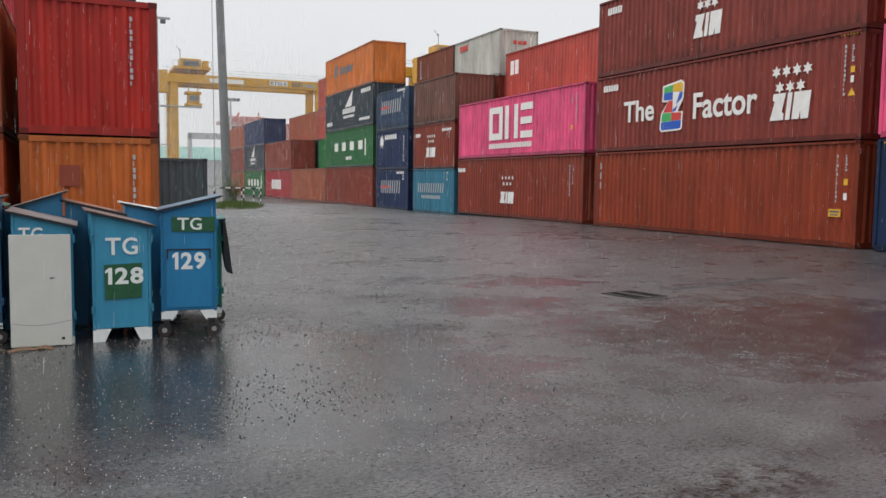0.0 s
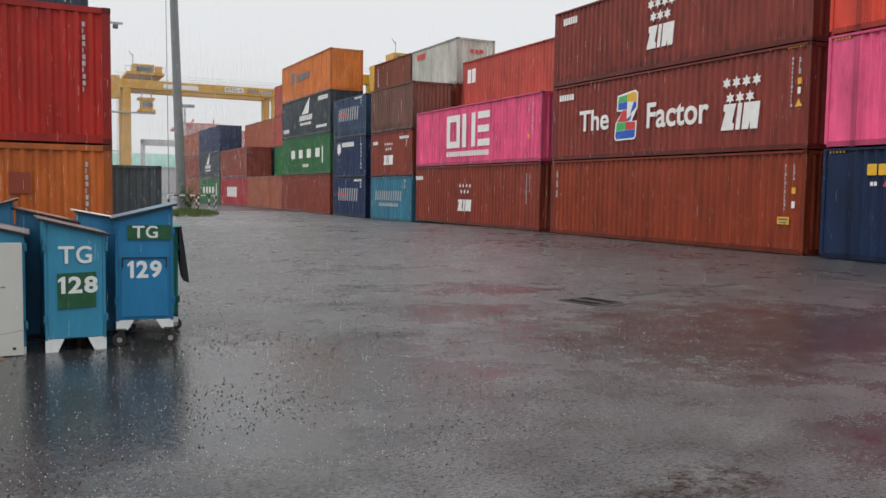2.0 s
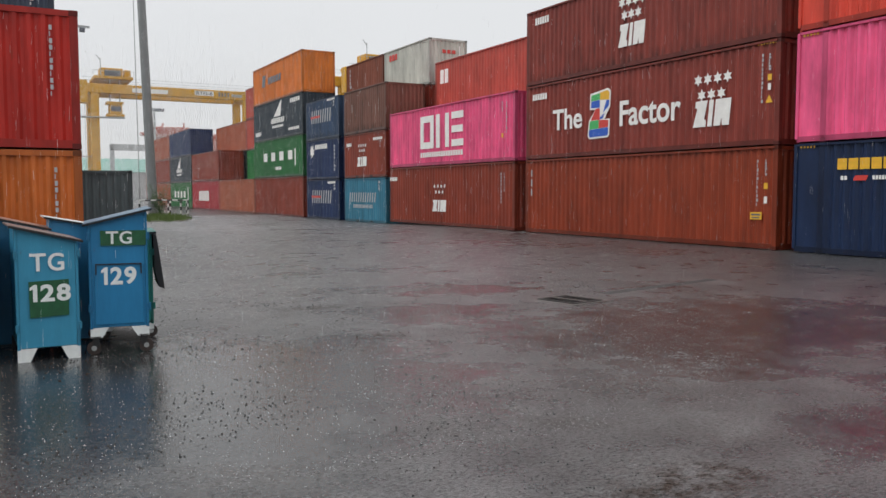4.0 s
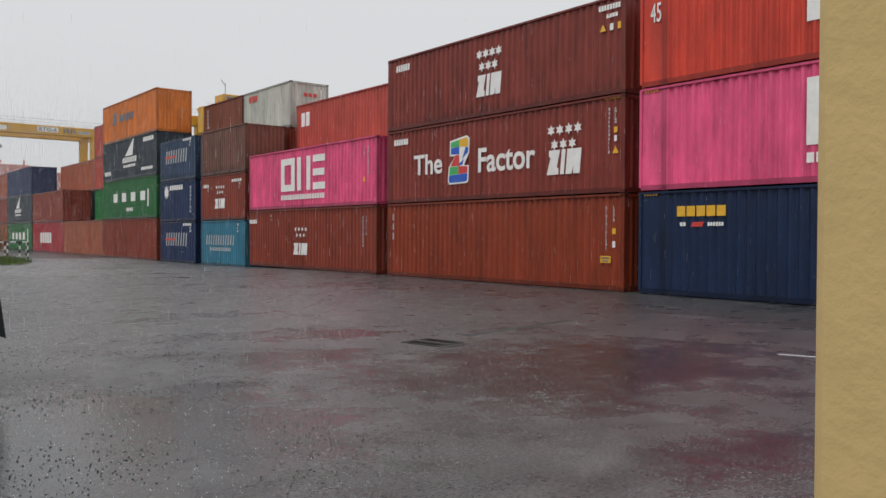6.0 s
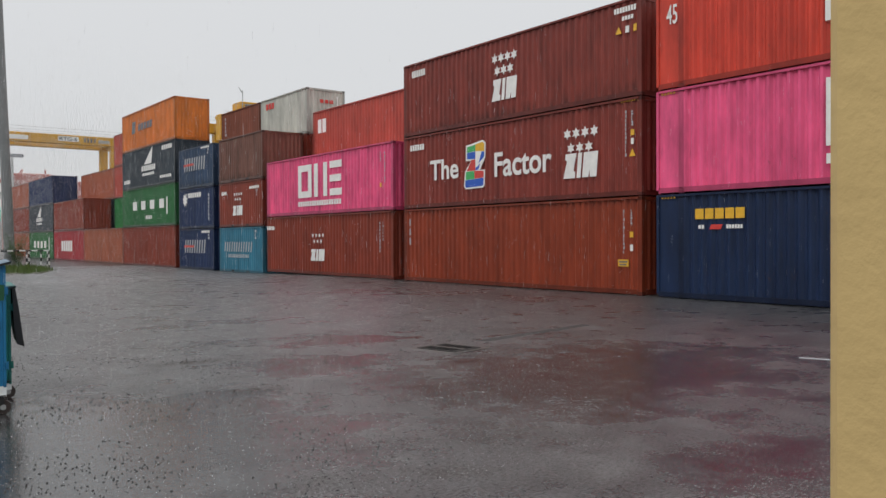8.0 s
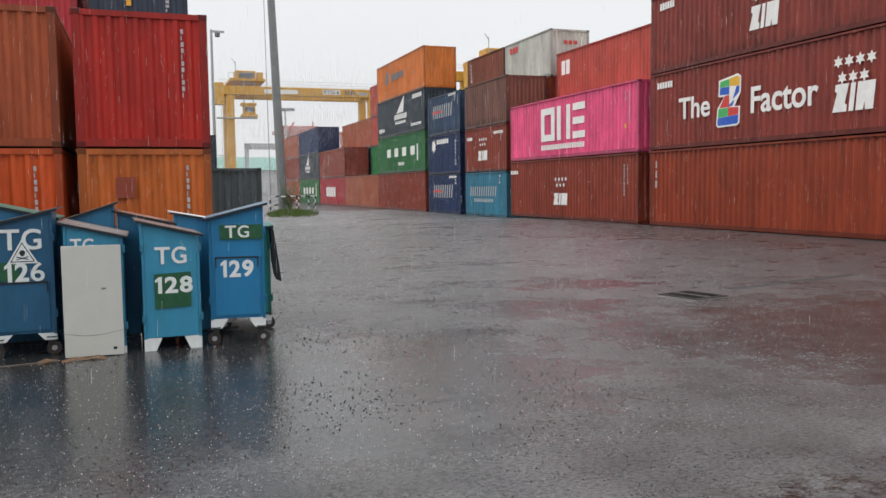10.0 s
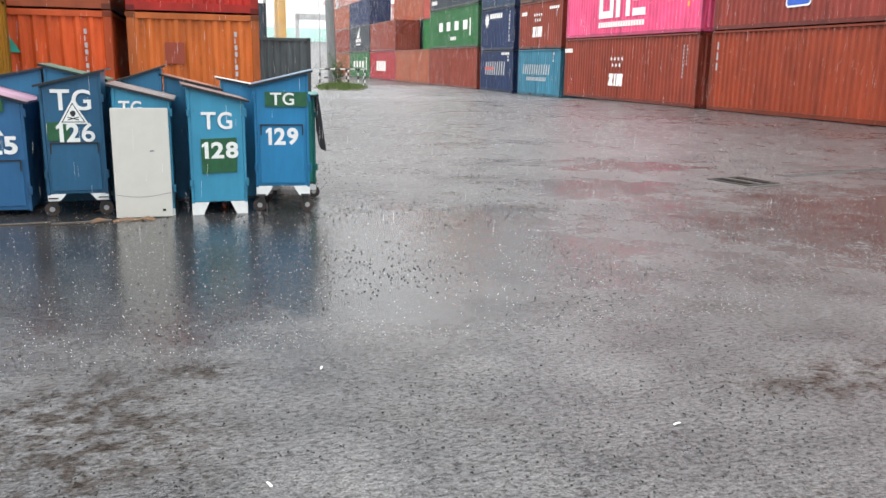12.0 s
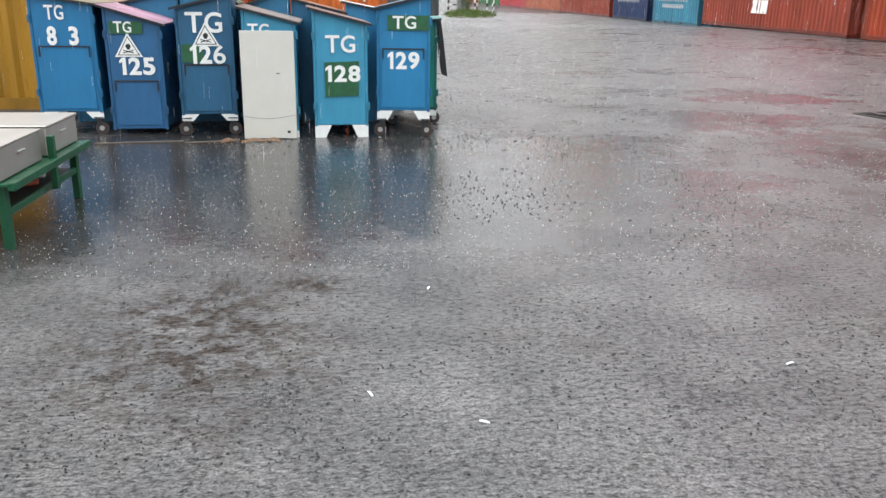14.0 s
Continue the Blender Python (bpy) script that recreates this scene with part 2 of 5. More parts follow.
# ---- mesh helpers ----
class Build:
    """Collects boxes, prisms and tubes into one mesh."""

    def __init__(self):
        self.v, self.f = [], []

    def add(self, verts, faces):
        k = len(self.v)
        self.v += [tuple(p) for p in verts]
        self.f += [tuple(k + i for i in f) for f in faces]
        return self

    def box(self, x0, y0, z0, x1, y1, z1, c=0.0):
        """A box, with edges cut by c."""
        if c <= 0:
            v = [(x, y, z) for x in (x0, x1) for y in (y0, y1) for z in (z0, z1)]
            return self.add(v, [(0, 1, 3, 2), (4, 6, 7, 5), (0, 4, 5, 1), (2, 3, 7, 6), (0, 2, 6, 4), (1, 5, 7, 3)])
        bm = bmesh.new()
        bmesh.ops.create_cube(bm, size=1)
        for p in bm.verts:
            p.co = Vector(((x0 + x1) / 2 + p.co.x * (x1 - x0), (y0 + y1) / 2 + p.co.y * (y1 - y0), (z0 + z1) / 2 + p.co.z * (z1 - z0)))
        bmesh.ops.bevel(bm, geom=bm.edges[:], offset=c, segments=1, affect="EDGES")
        bm.verts.index_update()
        self.add([p.co[:] for p in bm.verts], [[p.index for p in f.verts] for f in bm.faces])
        bm.free()
        return self

    def prism(self, outline, a, b):
        """An outline of (x, z) pushed from y = a to y = b."""
        n = len(outline)
        v = [(x, a, z) for x, z in outline] + [(x, b, z) for x, z in outline]
        f = [tuple(range(n)), tuple(range(2 * n - 1, n - 1, -1))]
        return self.add(v, f + [(i, i + n, (i + 1) % n + n, (i + 1) % n) for i in range(n)])

    def tube(self, a, b, r0, r1=None, n=12):
        a, b = Vector(a), Vector(b)
        r1 = r0 if r1 is None else r1
        q = (b - a).to_track_quat("Z", "Y")
        ring = [Vector((math.cos(2 * math.pi * i / n), math.sin(2 * math.pi * i / n), 0)) for i in range(n)]
        v = [a + q @ (p * r0) for p in ring] + [b + q @ (p * r1) for p in ring]
        f = [tuple(range(n - 1, -1, -1)), tuple(range(n, 2 * n))]
        return self.add(v, f + [(i, (i + 1) % n, (i + 1) % n + n, i + n) for i in range(n)])

    def mesh(self, name, mat):
        me = bpy.data.meshes.new(name)
        me.from_pydata(self.v, [], self.f)
        me.materials.append(mat)
        bm = bmesh.new()
        bm.from_mesh(me)
        bmesh.ops.recalc_face_normals(bm, faces=bm.faces[:])
        bm.to_mesh(me)
        bm.free()
        return me


def part(name, built, mat, parent, label="", at=None):
    me = built if isinstance(built, bpy.types.Mesh) else built.mesh(name, mat)
    ob = new(name, me)
    ob.parent = parent
    if at is not None:
        ob.matrix_local = at
    return tagged(ob, label=label)


def thing(name, m, label, category, group="", kind=""):
    ob = new(name)
    ob.empty_display_size = 0.2
    ob.matrix_world = m
    return tagged(ob, label=label, category=category, group=group, kind=kind)


def lettering(text, width, height, depth=0.003, bold=0.0, spacing=1.0):
    """Raised letters in a mesh of that width and height, centred, facing -y."""
    c = bpy.data.curves.new("letters", "FONT")
    c.body, c.extrude, c.offset, c.space_character = text, 0.02, bold, spacing
    tmp = bpy.data.objects.new("letters", c)
    scene.collection.objects.link(tmp)
    me = bpy.data.meshes.new_from_object(tmp)
    bpy.data.objects.remove(tmp)
    co = np.array([v.co[:] for v in me.vertices])
    lo, hi = co.min(0), co.max(0)
    mid, size = (lo + hi) / 2, hi - lo
    b = Build()
    pts = (co - mid) / size * (width, height, depth)
    b.v = [(p[0], -p[2], p[1]) for p in pts]
    b.f = [tuple(f.vertices) for f in me.polygons]
    bpy.data.meshes.remove(me)
    return b


# ---- ground ----
def step(a, b, x):
    x = min(max((x - a) / (b - a), 0), 1)
    return x * x * (3 - 2 * x)


def ground_z(x, y):
    """The yard falls a little towards the stacks far off and beside the bins."""
    far = -0.15 * step(30, 42, y)
    side = -0.18 * step(9.5, 14.5, y) * (1 - step(3.5, 7.5, x)) * (1 - step(30, 42, y))
    return far + side


xs = [-2500, -600, -150, -60] + [-40 + 1.5 * i for i in range(60)] + [70, 150, 600, 2500]
ys = [-2500, -600, -150, -60] + [-30 + 1.5 * i for i in range(70)] + [100, 150, 300, 800, 2500]
gv = [(x, y, ground_z(x, y)) for y in ys for x in xs]
nx = len(xs)
gf = [(j * nx + i, j * nx + i + 1, (j + 1) * nx + i + 1, (j + 1) * nx + i) for j in range(len(ys) - 1) for i in range(nx - 1)]
gm = bpy.data.meshes.new("ground")
gm.from_pydata(gv, [], gf)
gm.materials.append(ASPHALT)
gm.shade_smooth()
tagged(new("ground", gm), "wet dark asphalt yard with shallow puddles in rain", "ground", kind="structure")

# ---- containers ----
W = 2.438
CACHE = {}


def corrugated(x0, x1, z0, z1, y, depth, pitch, name):
    """A folded sheet in x and z, its outer flats at y, folding inwards (+y) by depth."""
    b = Build()
    n = max(1, round((x1 - x0) / pitch))
    p = (x1 - x0) / n
    line = []
    for i in range(n):
        a = x0 + i * p
        line += [(a, y), (a + 0.26 * p, y), (a + 0.5 * p, y + depth), (a + 0.76 * p, y + depth)]
    line.append((x1, y))
    v = [(x, yy, z0) for x, yy in line] + [(x, yy, z1) for x, yy in line]
    k = len(line)
    b.add(v, [(i, i + 1, i + 1 + k, i + k) for i in range(k - 1)])
    return b.mesh(name, PAINT)


def shared(key, make):
    if key not in CACHE:
        CACHE[key] = make()
    return CACHE[key]


def container(x, y, z, length, height, color, label, group="stacked shipping containers", doors=False):
    """A shipping container whose long side faces -x and whose near end faces -y; (x, y) is its near front corner."""
    ob = thing("shipping_container", pose(x + W / 2, y + length / 2, z, 0, 0, -90), label, "shipping container", group)
    L, H, w = length / 2, height, W / 2
    flip = pose(0, 0, 0, 0, 0, 180)
    k = (round(length, 2), round(height, 2))

    # shade darkens the paint: under-frame shade in floor and rails, rust-dark castings
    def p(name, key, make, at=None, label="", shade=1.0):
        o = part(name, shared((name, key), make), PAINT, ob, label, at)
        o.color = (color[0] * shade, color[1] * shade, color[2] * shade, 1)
        return o

    inset = 0.762 if length > 13 else 0.0
    side = lambda: corrugated(-L + 0.15 + inset, L - 0.15 - inset, 0.16, H - 0.07, -w + 0.012, 0.06, 0.278, "side_panel")
    end = lambda: corrugated(-w + 0.14, w - 0.14, 0.16, H - 0.1, -L + 0.015, 0.045, 0.25, "end_panel")
    p("side_panel", k, side)
    p("side_panel", k, side, flip)
    quarter = pose(0, 0, 0, 0, 0, 90)
    if doors:
        for sx in (0, 1):
            d = part("door", shared(("door", k, sx), lambda: Build().box((-w + 0.1, 0.012)[sx], -L + 0.02, 0.17, (-0.012, w - 0.1)[sx], -L + 0.06, H - 0.12, 0.01).mesh("door", PAINT)), PAINT, ob, "", quarter)
            d.color = (*color, 1)
            for rx in ((-0.85, -0.35), (0.35, 0.85))[sx]:
                part("lock_rod", shared(("rod", k, rx), lambda: Build().tube((rx, -L - 0.005, 0.1), (rx, -L - 0.005, H - 0.06), 0.018, n=8).box(rx - 0.02, -L - 0.03, 1.1, rx + 0.22, -L - 0.012, 1.14).mesh("lock_rod", STEEL)), STEEL, d, "galvanised lock rod")
    else:
        p("end_panel", k, end, quarter)
    p("end_panel", k, end, pose(0, 0, 0, 0, 0, -90))
    p("roof", k, lambda: corrugated(-L + 0.1, L - 0.1, -w + 0.05, w - 0.05, 0, 0.02, 0.21, "roof"), Matrix.Translation((0, 0, H - 0.03)) @ pose(0, 0, 0, -90, 0, 0))
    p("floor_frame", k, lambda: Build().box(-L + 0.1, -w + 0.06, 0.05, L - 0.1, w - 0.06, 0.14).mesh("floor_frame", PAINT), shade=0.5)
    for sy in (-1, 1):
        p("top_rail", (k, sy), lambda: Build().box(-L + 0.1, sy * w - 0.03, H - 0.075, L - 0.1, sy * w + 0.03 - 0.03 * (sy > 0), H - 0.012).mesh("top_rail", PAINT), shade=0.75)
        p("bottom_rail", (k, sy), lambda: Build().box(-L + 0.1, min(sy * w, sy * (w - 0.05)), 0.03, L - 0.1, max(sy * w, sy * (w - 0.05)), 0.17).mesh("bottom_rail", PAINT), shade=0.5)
        for sx in (-1, 1):
            q = (k, sx, sy)
            cx, cy = sx * (L - inset), sy * w
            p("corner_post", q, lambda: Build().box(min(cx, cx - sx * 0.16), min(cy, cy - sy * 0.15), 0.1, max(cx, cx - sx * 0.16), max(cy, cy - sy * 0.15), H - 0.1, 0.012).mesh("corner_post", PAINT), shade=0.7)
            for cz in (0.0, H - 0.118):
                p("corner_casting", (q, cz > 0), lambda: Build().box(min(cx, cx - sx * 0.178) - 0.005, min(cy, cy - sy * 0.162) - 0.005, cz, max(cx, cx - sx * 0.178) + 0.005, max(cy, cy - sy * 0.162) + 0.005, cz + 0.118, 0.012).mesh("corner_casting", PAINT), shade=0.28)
            if inset:
                p("end_post", q, lambda: Build().box(min(sx * L, sx * (L - 0.1)), min(cy, cy - sy * 0.1), 0.1, max(sx * L, sx * (L - 0.1)), max(cy, cy - sy * 0.1), H - 0.02, 0.012).mesh("end_post", PAINT))
                p("extension_panel", q, lambda: Build().box(min(sx * (L - inset), sx * (L - 0.1)), cy - sy * 0.06 - 0.02, 0.16, max(sx * (L - inset), sx * (L - 0.1)), cy - sy * 0.06 + 0.02, H - 0.07).mesh("extension_panel", PAINT))
    for sx in (-1, 1):
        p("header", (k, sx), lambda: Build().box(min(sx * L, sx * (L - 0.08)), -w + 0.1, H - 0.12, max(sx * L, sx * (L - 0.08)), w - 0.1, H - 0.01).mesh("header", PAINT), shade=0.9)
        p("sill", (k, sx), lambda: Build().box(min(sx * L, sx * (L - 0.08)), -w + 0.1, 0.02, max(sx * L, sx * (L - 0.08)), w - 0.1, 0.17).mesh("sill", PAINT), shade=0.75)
    if length < 7:
        # closed black blocks stand for the shade inside the pockets
        for fx in (-1.03, 1.03):
            part("fork_pocket", shared(("fork", fx), lambda: Build().box(fx - 0.18, -w - 0.004, 0.03, fx + 0.18, -w + 0.03, 0.14).mesh("fork_pocket", BLACK)), BLACK, ob, "fork pocket, its inner dark a black block")
    return ob


FOOT20, FOOT40, FOOT45 = 6.058, 12.192, 13.716
STD, HC = 2.591, 2.896
ROW_X = 19.5
# colours of the containers
RUST_RED, BROWN, DARK_BROWN = (0.285, 0.048, 0.019), (0.27, 0.052, 0.030), (0.25, 0.045, 0.032)
PINK, NAVY, TEAL = (0.84, 0.11, 0.255), (0.016, 0.036, 0.105), (0.05, 0.22, 0.32)
ORANGE, GREEN_C, CHARCOAL = (0.70, 0.20, 0.035), (0.03, 0.16, 0.05), (0.045, 0.06, 0.075)
CORAL, WHITE_C, BRIGHT_RED = (0.46, 0.085, 0.06), (0.56, 0.57, 0.51), (0.43, 0.024, 0.016)
TAN_RED, DEEP_ORANGE, CRIMSON = (0.38, 0.11, 0.055), (0.55, 0.14, 0.03), (0.40, 0.04, 0.05)


def stack(x, y, z, length, rows, gap=0.012):
    made = []
    for height, color, label in rows:
        made.append(container(x, y, z, length, height, color, label))
        z += height + gap
    return made


blue45, pink45, red45 = stack(ROW_X - 0.08, 12.95 - FOOT45, 0, FOOT45, [
    (HC, (0.011, 0.026, 0.072), "dark blue steel shipping container with a yellow company mark"),
    (HC, PINK, "magenta pink steel shipping container with white company mark"),
    (HC, (0.62, 0.06, 0.035), "bright red steel shipping container numbered 45")])
tex, factor, zim = stack(ROW_X, 13.53, 0, FOOT40, [
    (HC, RUST_RED, "rust red steel shipping container resting on wet asphalt"),
    (HC, DARK_BROWN, "dark brown steel shipping container with white slogan and stars"),
    (HC, DARK_BROWN, "dark brown stained steel shipping container with white stars")])
zim_low, pink40 = stack(ROW_X, 26.55, 0, FOOT40, [
    (HC, BROWN, "brown steel shipping container with white stars and mark"),
    (HC, PINK, "magenta pink steel shipping container with big white mark")])
vina, zim20, bare20 = stack(ROW_X, 39.3, -0.15, FOOT20, [
    (STD, TEAL, "teal blue short steel shipping container with white mark"),
    (STD, BROWN, "brown short steel shipping container with white stars"),
    (STD, (0.20, 0.09, 0.065), "faded brown short steel shipping container with dark streaks")])
navy_a, navy_b, navy_c = stack(ROW_X, 46.3, -0.15, FOOT20, [
    (STD, NAVY, "dark navy short steel shipping container with white mark"),
    (STD, NAVY, "dark navy short steel shipping container with flag emblem"),
    (STD, (0.04, 0.075, 0.14), "faded navy short steel shipping container with pale mark")])
brown_s6, green_s6, grey_s6, orange_s6 = stack(ROW_X, 53.13, -0.15, FOOT40, [
    (HC, BROWN, "brown steel shipping container at the foot of a stack"),
    (HC, GREEN_C, "dark green steel shipping container with white letters"),
    (HC, CHARCOAL, "charcoal grey steel shipping container with white sail mark"),
    (HC, ORANGE, "bright orange steel shipping container topping a stack")])
stack(ROW_X, 65.45, -0.15, FOOT40, [(HC, TAN_RED, "orange brown steel shipping container standing alone")])
kline, _ = stack(ROW_X, 77.75, -0.15, FOOT40, [
    (HC, CRIMSON, "crimson steel shipping container with white mark"),
    (HC, BROWN, "red brown steel shipping container on a crimson one")])
far_green, far_grey, _ = stack(ROW_X, 90.4, -0.15, FOOT40, [
    (HC, GREEN_C, "green steel shipping container with white letters"),
    (HC, CHARCOAL, "charcoal steel shipping container with white sail mark"),
    (HC, NAVY, "navy steel shipping container topping a far stack")])
stack(ROW_X, 102.9, -0.15, FOOT40, [
    (HC, TAN_RED, "orange brown steel shipping container in the distance"),
    (HC, BROWN, "brown steel shipping container in the distance"),
    (HC, TAN_RED, "orange steel shipping container in the distance")])
for c in (zim, bare20, navy_c):
    for o in c.children:
        if o.name.startswith("side_panel"):
            o.material_slots[0].link = "OBJECT"
            o.material_slots[0].material = STAINED_PAINT
# second row behind
ROW_2 = 22.2
# unseen stacks added to keep sky light out of the gap in front
for near in (1.0, 13.6):
    stack(ROW_2, near, 0, FOOT40, [
        (HC, BROWN, "brown steel shipping container in the row behind"),
        (HC, DARK_BROWN, "unseen dark brown steel shipping container blocking light behind the gap")])
stack(ROW_2, 26.4, 0, FOOT40, [
    (HC, BROWN, "brown steel shipping container in the row behind"),
    (HC, RUST_RED, "rust red steel shipping container in the row behind")])
cai = container(ROW_2, 26.4, 2 * HC + 0.03, FOOT40, HC, CORAL, "coral red steel shipping container with white mark")
*_, white20 = stack(ROW_2, 39.3, -0.15, FOOT20, [
    (STD, BROWN, "brown short steel shipping container in the row behind"),
    (STD, BROWN, "brown short steel shipping container in the row behind"),
    (STD, BROWN, "dark brown short steel shipping container in the row behind"),
    (STD, WHITE_C, "off-white short steel shipping container with red marks")])
*_, brown20 = stack(ROW_2, 45.6, -0.15, FOOT20, [
    (STD, BROWN, "brown short steel shipping container in the row behind"),
    (STD, BROWN, "brown short steel shipping container in the row behind"),
    (STD, BROWN, "brown short steel shipping container in the row behind"),
    (STD, (0.24, 0.075, 0.045), "brown short steel shipping container on a high stack")])
stack(ROW_2, 65.45, -0.15, FOOT40, [
    (HC, BROWN, "brown steel shipping container in the row behind"),
    (HC, (0.03, 0.20, 0.06), "green steel shipping container in the row behind"),
    (HC, CORAL, "faded red steel shipping container in the row behind"),
    (HC, CORAL, "coral steel shipping container topping the row behind")])
stack(ROW_2, 77.75, -0.15, FOOT40, [
    (HC, BROWN, "brown steel shipping container in the row behind"),
    (HC, CHARCOAL, "charcoal steel shipping container in the row behind"),
    (HC, TAN_RED, "orange brown steel shipping container in the row behind")])

# left block, ends to the yard
LEFT_Z = -0.18
orange_l, red_l = stack(-0.33, 15.1, LEFT_Z, FOOT20, [
    (STD, DEEP_ORANGE, "orange short steel shipping container with a rusty square patch"),
    (STD, BRIGHT_RED, "bright red short steel shipping container with white code")])
orange_m, rust_m = stack(-3.03, 15.1, LEFT_Z, FOOT20, [
    (STD, (0.62, 0.10, 0.025), "orange red short steel shipping container with triangle mark"),
    (STD, (0.36, 0.08, 0.03), "rust orange short steel shipping container")])
*_, navy_l = stack(-0.33, 21.35, LEFT_Z, FOOT20, [
    (STD, BROWN, "brown short steel shipping container in the block"),
    (STD, BROWN, "brown short steel shipping container in the block"),
    (STD, (0.04, 0.06, 0.09), "slate blue short steel shipping container with white code")])
stack(-3.03, 21.35, LEFT_Z, FOOT20, [
    (STD, BROWN, "brown short steel shipping container in the block"),
    (STD, BROWN, "brown short steel shipping container in the block"),
    (STD, CRIMSON, "dull red short steel shipping container on the block")])
container(-4.75, 8.9, -0.03, FOOT20, STD, (0.33, 0.17, 0.015), "ochre yellow short steel shipping container beside bins")
container(2.63, 30.0, LEFT_Z, FOOT20, STD, (0.10, 0.125, 0.13), "dark grey short ribbed steel shipping container")
stack(2.8, 52, -0.15, FOOT20, [
    (STD, CHARCOAL, "charcoal short steel shipping container in the distance"),
    (STD, CHARCOAL, "charcoal short steel shipping container in the distance")])
container(12.2, 105, -0.15, FOOT20, STD, (0.45, 0.06, 0.07), "pale red short steel shipping container far off")

# ---- ochre building corner beside the camera ----
wall = Build().box(1.450, -8.0, -0.1, 1.71, -1.566, 3.2, 0.015)
tagged(new("wall_east", wall.mesh("wall_east", YELLOW_WALL)), "ochre yellow plastered masonry wall with a rough corner", "wall", kind="structure")


# ---- marks painted on the containers ----
FADED = plain("faded_pale_paint", (0.42, 0.44, 0.46), 0.5, vary=0.3, scale=3)


def on_side(c, bottom, y0, z0, y1, z1, built, mat, name, label=""):
    """Lays a mark, built round its middle and facing -y, on the long side of c; y runs down to the near end."""
    yc = c.matrix_world.translation.y
    zc = c.matrix_world.translation.z
    at = Matrix.Translation((yc - (y0 + y1) / 2, -W / 2 - 0.001, (z0 + z1) / 2 - zc))
    return part(name, built, mat, c, label, at)


def on_end(c, x0, z0, x1, z1, built, mat, name, length, label=""):
    loc = c.matrix_world.translation
    at = pose(0, 0, 0, 0, 0, 90) @ Matrix.Translation(((x0 + x1) / 2 - loc.x, -length / 2 - 0.001, (z0 + z1) / 2 - loc.z))
    return part(name, built, mat, c, label, at)


def slab(w, h, d=0.004):
    return Build().box(-w / 2, -d, -h / 2, w / 2, 0, h / 2)


def slabs(boxes, d=0.004):
    """Bars given by their left, low, right and high edges round the middle."""
    b = Build()
    for x0, z0, x1, z1 in boxes:
        b.box(x0, -d, z0, x1, 0, z1)
    return b


def star(r, d=0.004, points=6):
    b = Build()
    out = []
    for i in range(points * 2):
        a = math.pi * i / points + math.pi / 2
        q = r if i % 2 == 0 else r * 0.52
        out.append((q * math.cos(a), q * math.sin(a)))
    return b.prism(out, -d, 0)


def rect(c, y0, z0, y1, z1, mat, name, label=""):
    return on_side(c, 0, y0, z0, y1, z1, slab(abs(y0 - y1), abs(z0 - z1)), mat, name, label)


def code(c, y0, z0, y1, z1, count, mat=WHITE, name="code_column"):
    """A column of small unreadable marks."""
    w, h = abs(y0 - y1), abs(z0 - z1)
    rng = random.Random(int(y0 * 100 + z0 * 10))
    boxes = []
    for i in range(count):
        top = h / 2 - h * i / count
        boxes.append((-w * 0.36, top - h / count * 0.70, w * 0.36 - w * rng.choice((0, 0.15, 0.4)), top))
    return tagged(on_side(c, 0, y0, z0, y1, z1, slabs(boxes), FADED if mat is WHITE else mat, name), kind="stuff")


def end_code(c, x0, z0, x1, z1, count, length):
    w, h = abs(x0 - x1), abs(z0 - z1)
    boxes = [(-w * 0.40, h / 2 - h * (i + 0.72) / count, w * (0.34 - 0.45 * (i * 7 % 3 == 1)), h / 2 - h * i / count) for i in range(count)]
    return tagged(on_end(c, x0, z0, x1, z1, slabs(boxes), FADED, "code_column", length), kind="stuff")


def line_bars(c, y0, z0, y1, z1, count, mat=WHITE, name="mark_bar", slant=0.0, fill=0.39):
    """A row of plain blocks that stands for a company's mark or unreadable words."""
    w, h = abs(y0 - y1), abs(z0 - z1)
    a = w * fill / count
    block = Build().prism([(-a, -h / 2), (a, -h / 2), (a + slant, h / 2), (-a + slant, h / 2)], -0.004, 0).mesh(name, mat)
    made = None
    for i in range(count):
        y = y0 - w * (i + 0.39) / count
        made = on_side(c, 0, y, z0, y, z1, block, mat, name)
    return made


def seven_stars(c, y0, z0, y1, z1):
    w, h = abs(y0 - y1), abs(z0 - z1)
    for row, k in ((0, 4), (1, 3)):
        for i in range(k):
            yy = y0 - w * ((i + 0.5) / 4 if row == 0 else (i + 0.9) / 4)
            zz = max(z0, z1) - h * (0.25 + 0.5 * row)
            on_side(c, 0, yy, zz, yy, zz, shared(("star", round(h, 1)), lambda: star(h * 0.20).mesh("star", WHITE)), WHITE, "star")


def three_blocks(c, y0, z0, y1, z1):
    """The company mark below the stars: three plain slanted blocks with notched edges."""
    w, h = abs(y0 - y1), abs(z0 - z1)
    lean = 0.10
    shapes = (
        [(0.0, 0.0), (0.36, 0.0), (0.36, 0.24), (0.30, 0.30), (0.36, 1.0), (0.02, 1.0), (0.02, 0.76), (0.08, 0.70)],
        [(0.41, 0.0), (0.53, 0.0), (0.53, 1.0), (0.41, 1.0)],
        [(0.58, 0.0), (0.76, 0.0), (0.785, 0.30), (0.81, 0.0), (1.0, 0.0), (1.0, 1.0), (0.58, 1.0)])
    for shape in shapes:
        outline = [((u - 0.5) * w * 0.94 + lean * h * (v - 0.5), (v - 0.5) * h) for u, v in shape]
        on_side(c, 0, y0, z0, y1, z1, Build().prism(outline, -0.004, 0), WHITE, "mark_block")


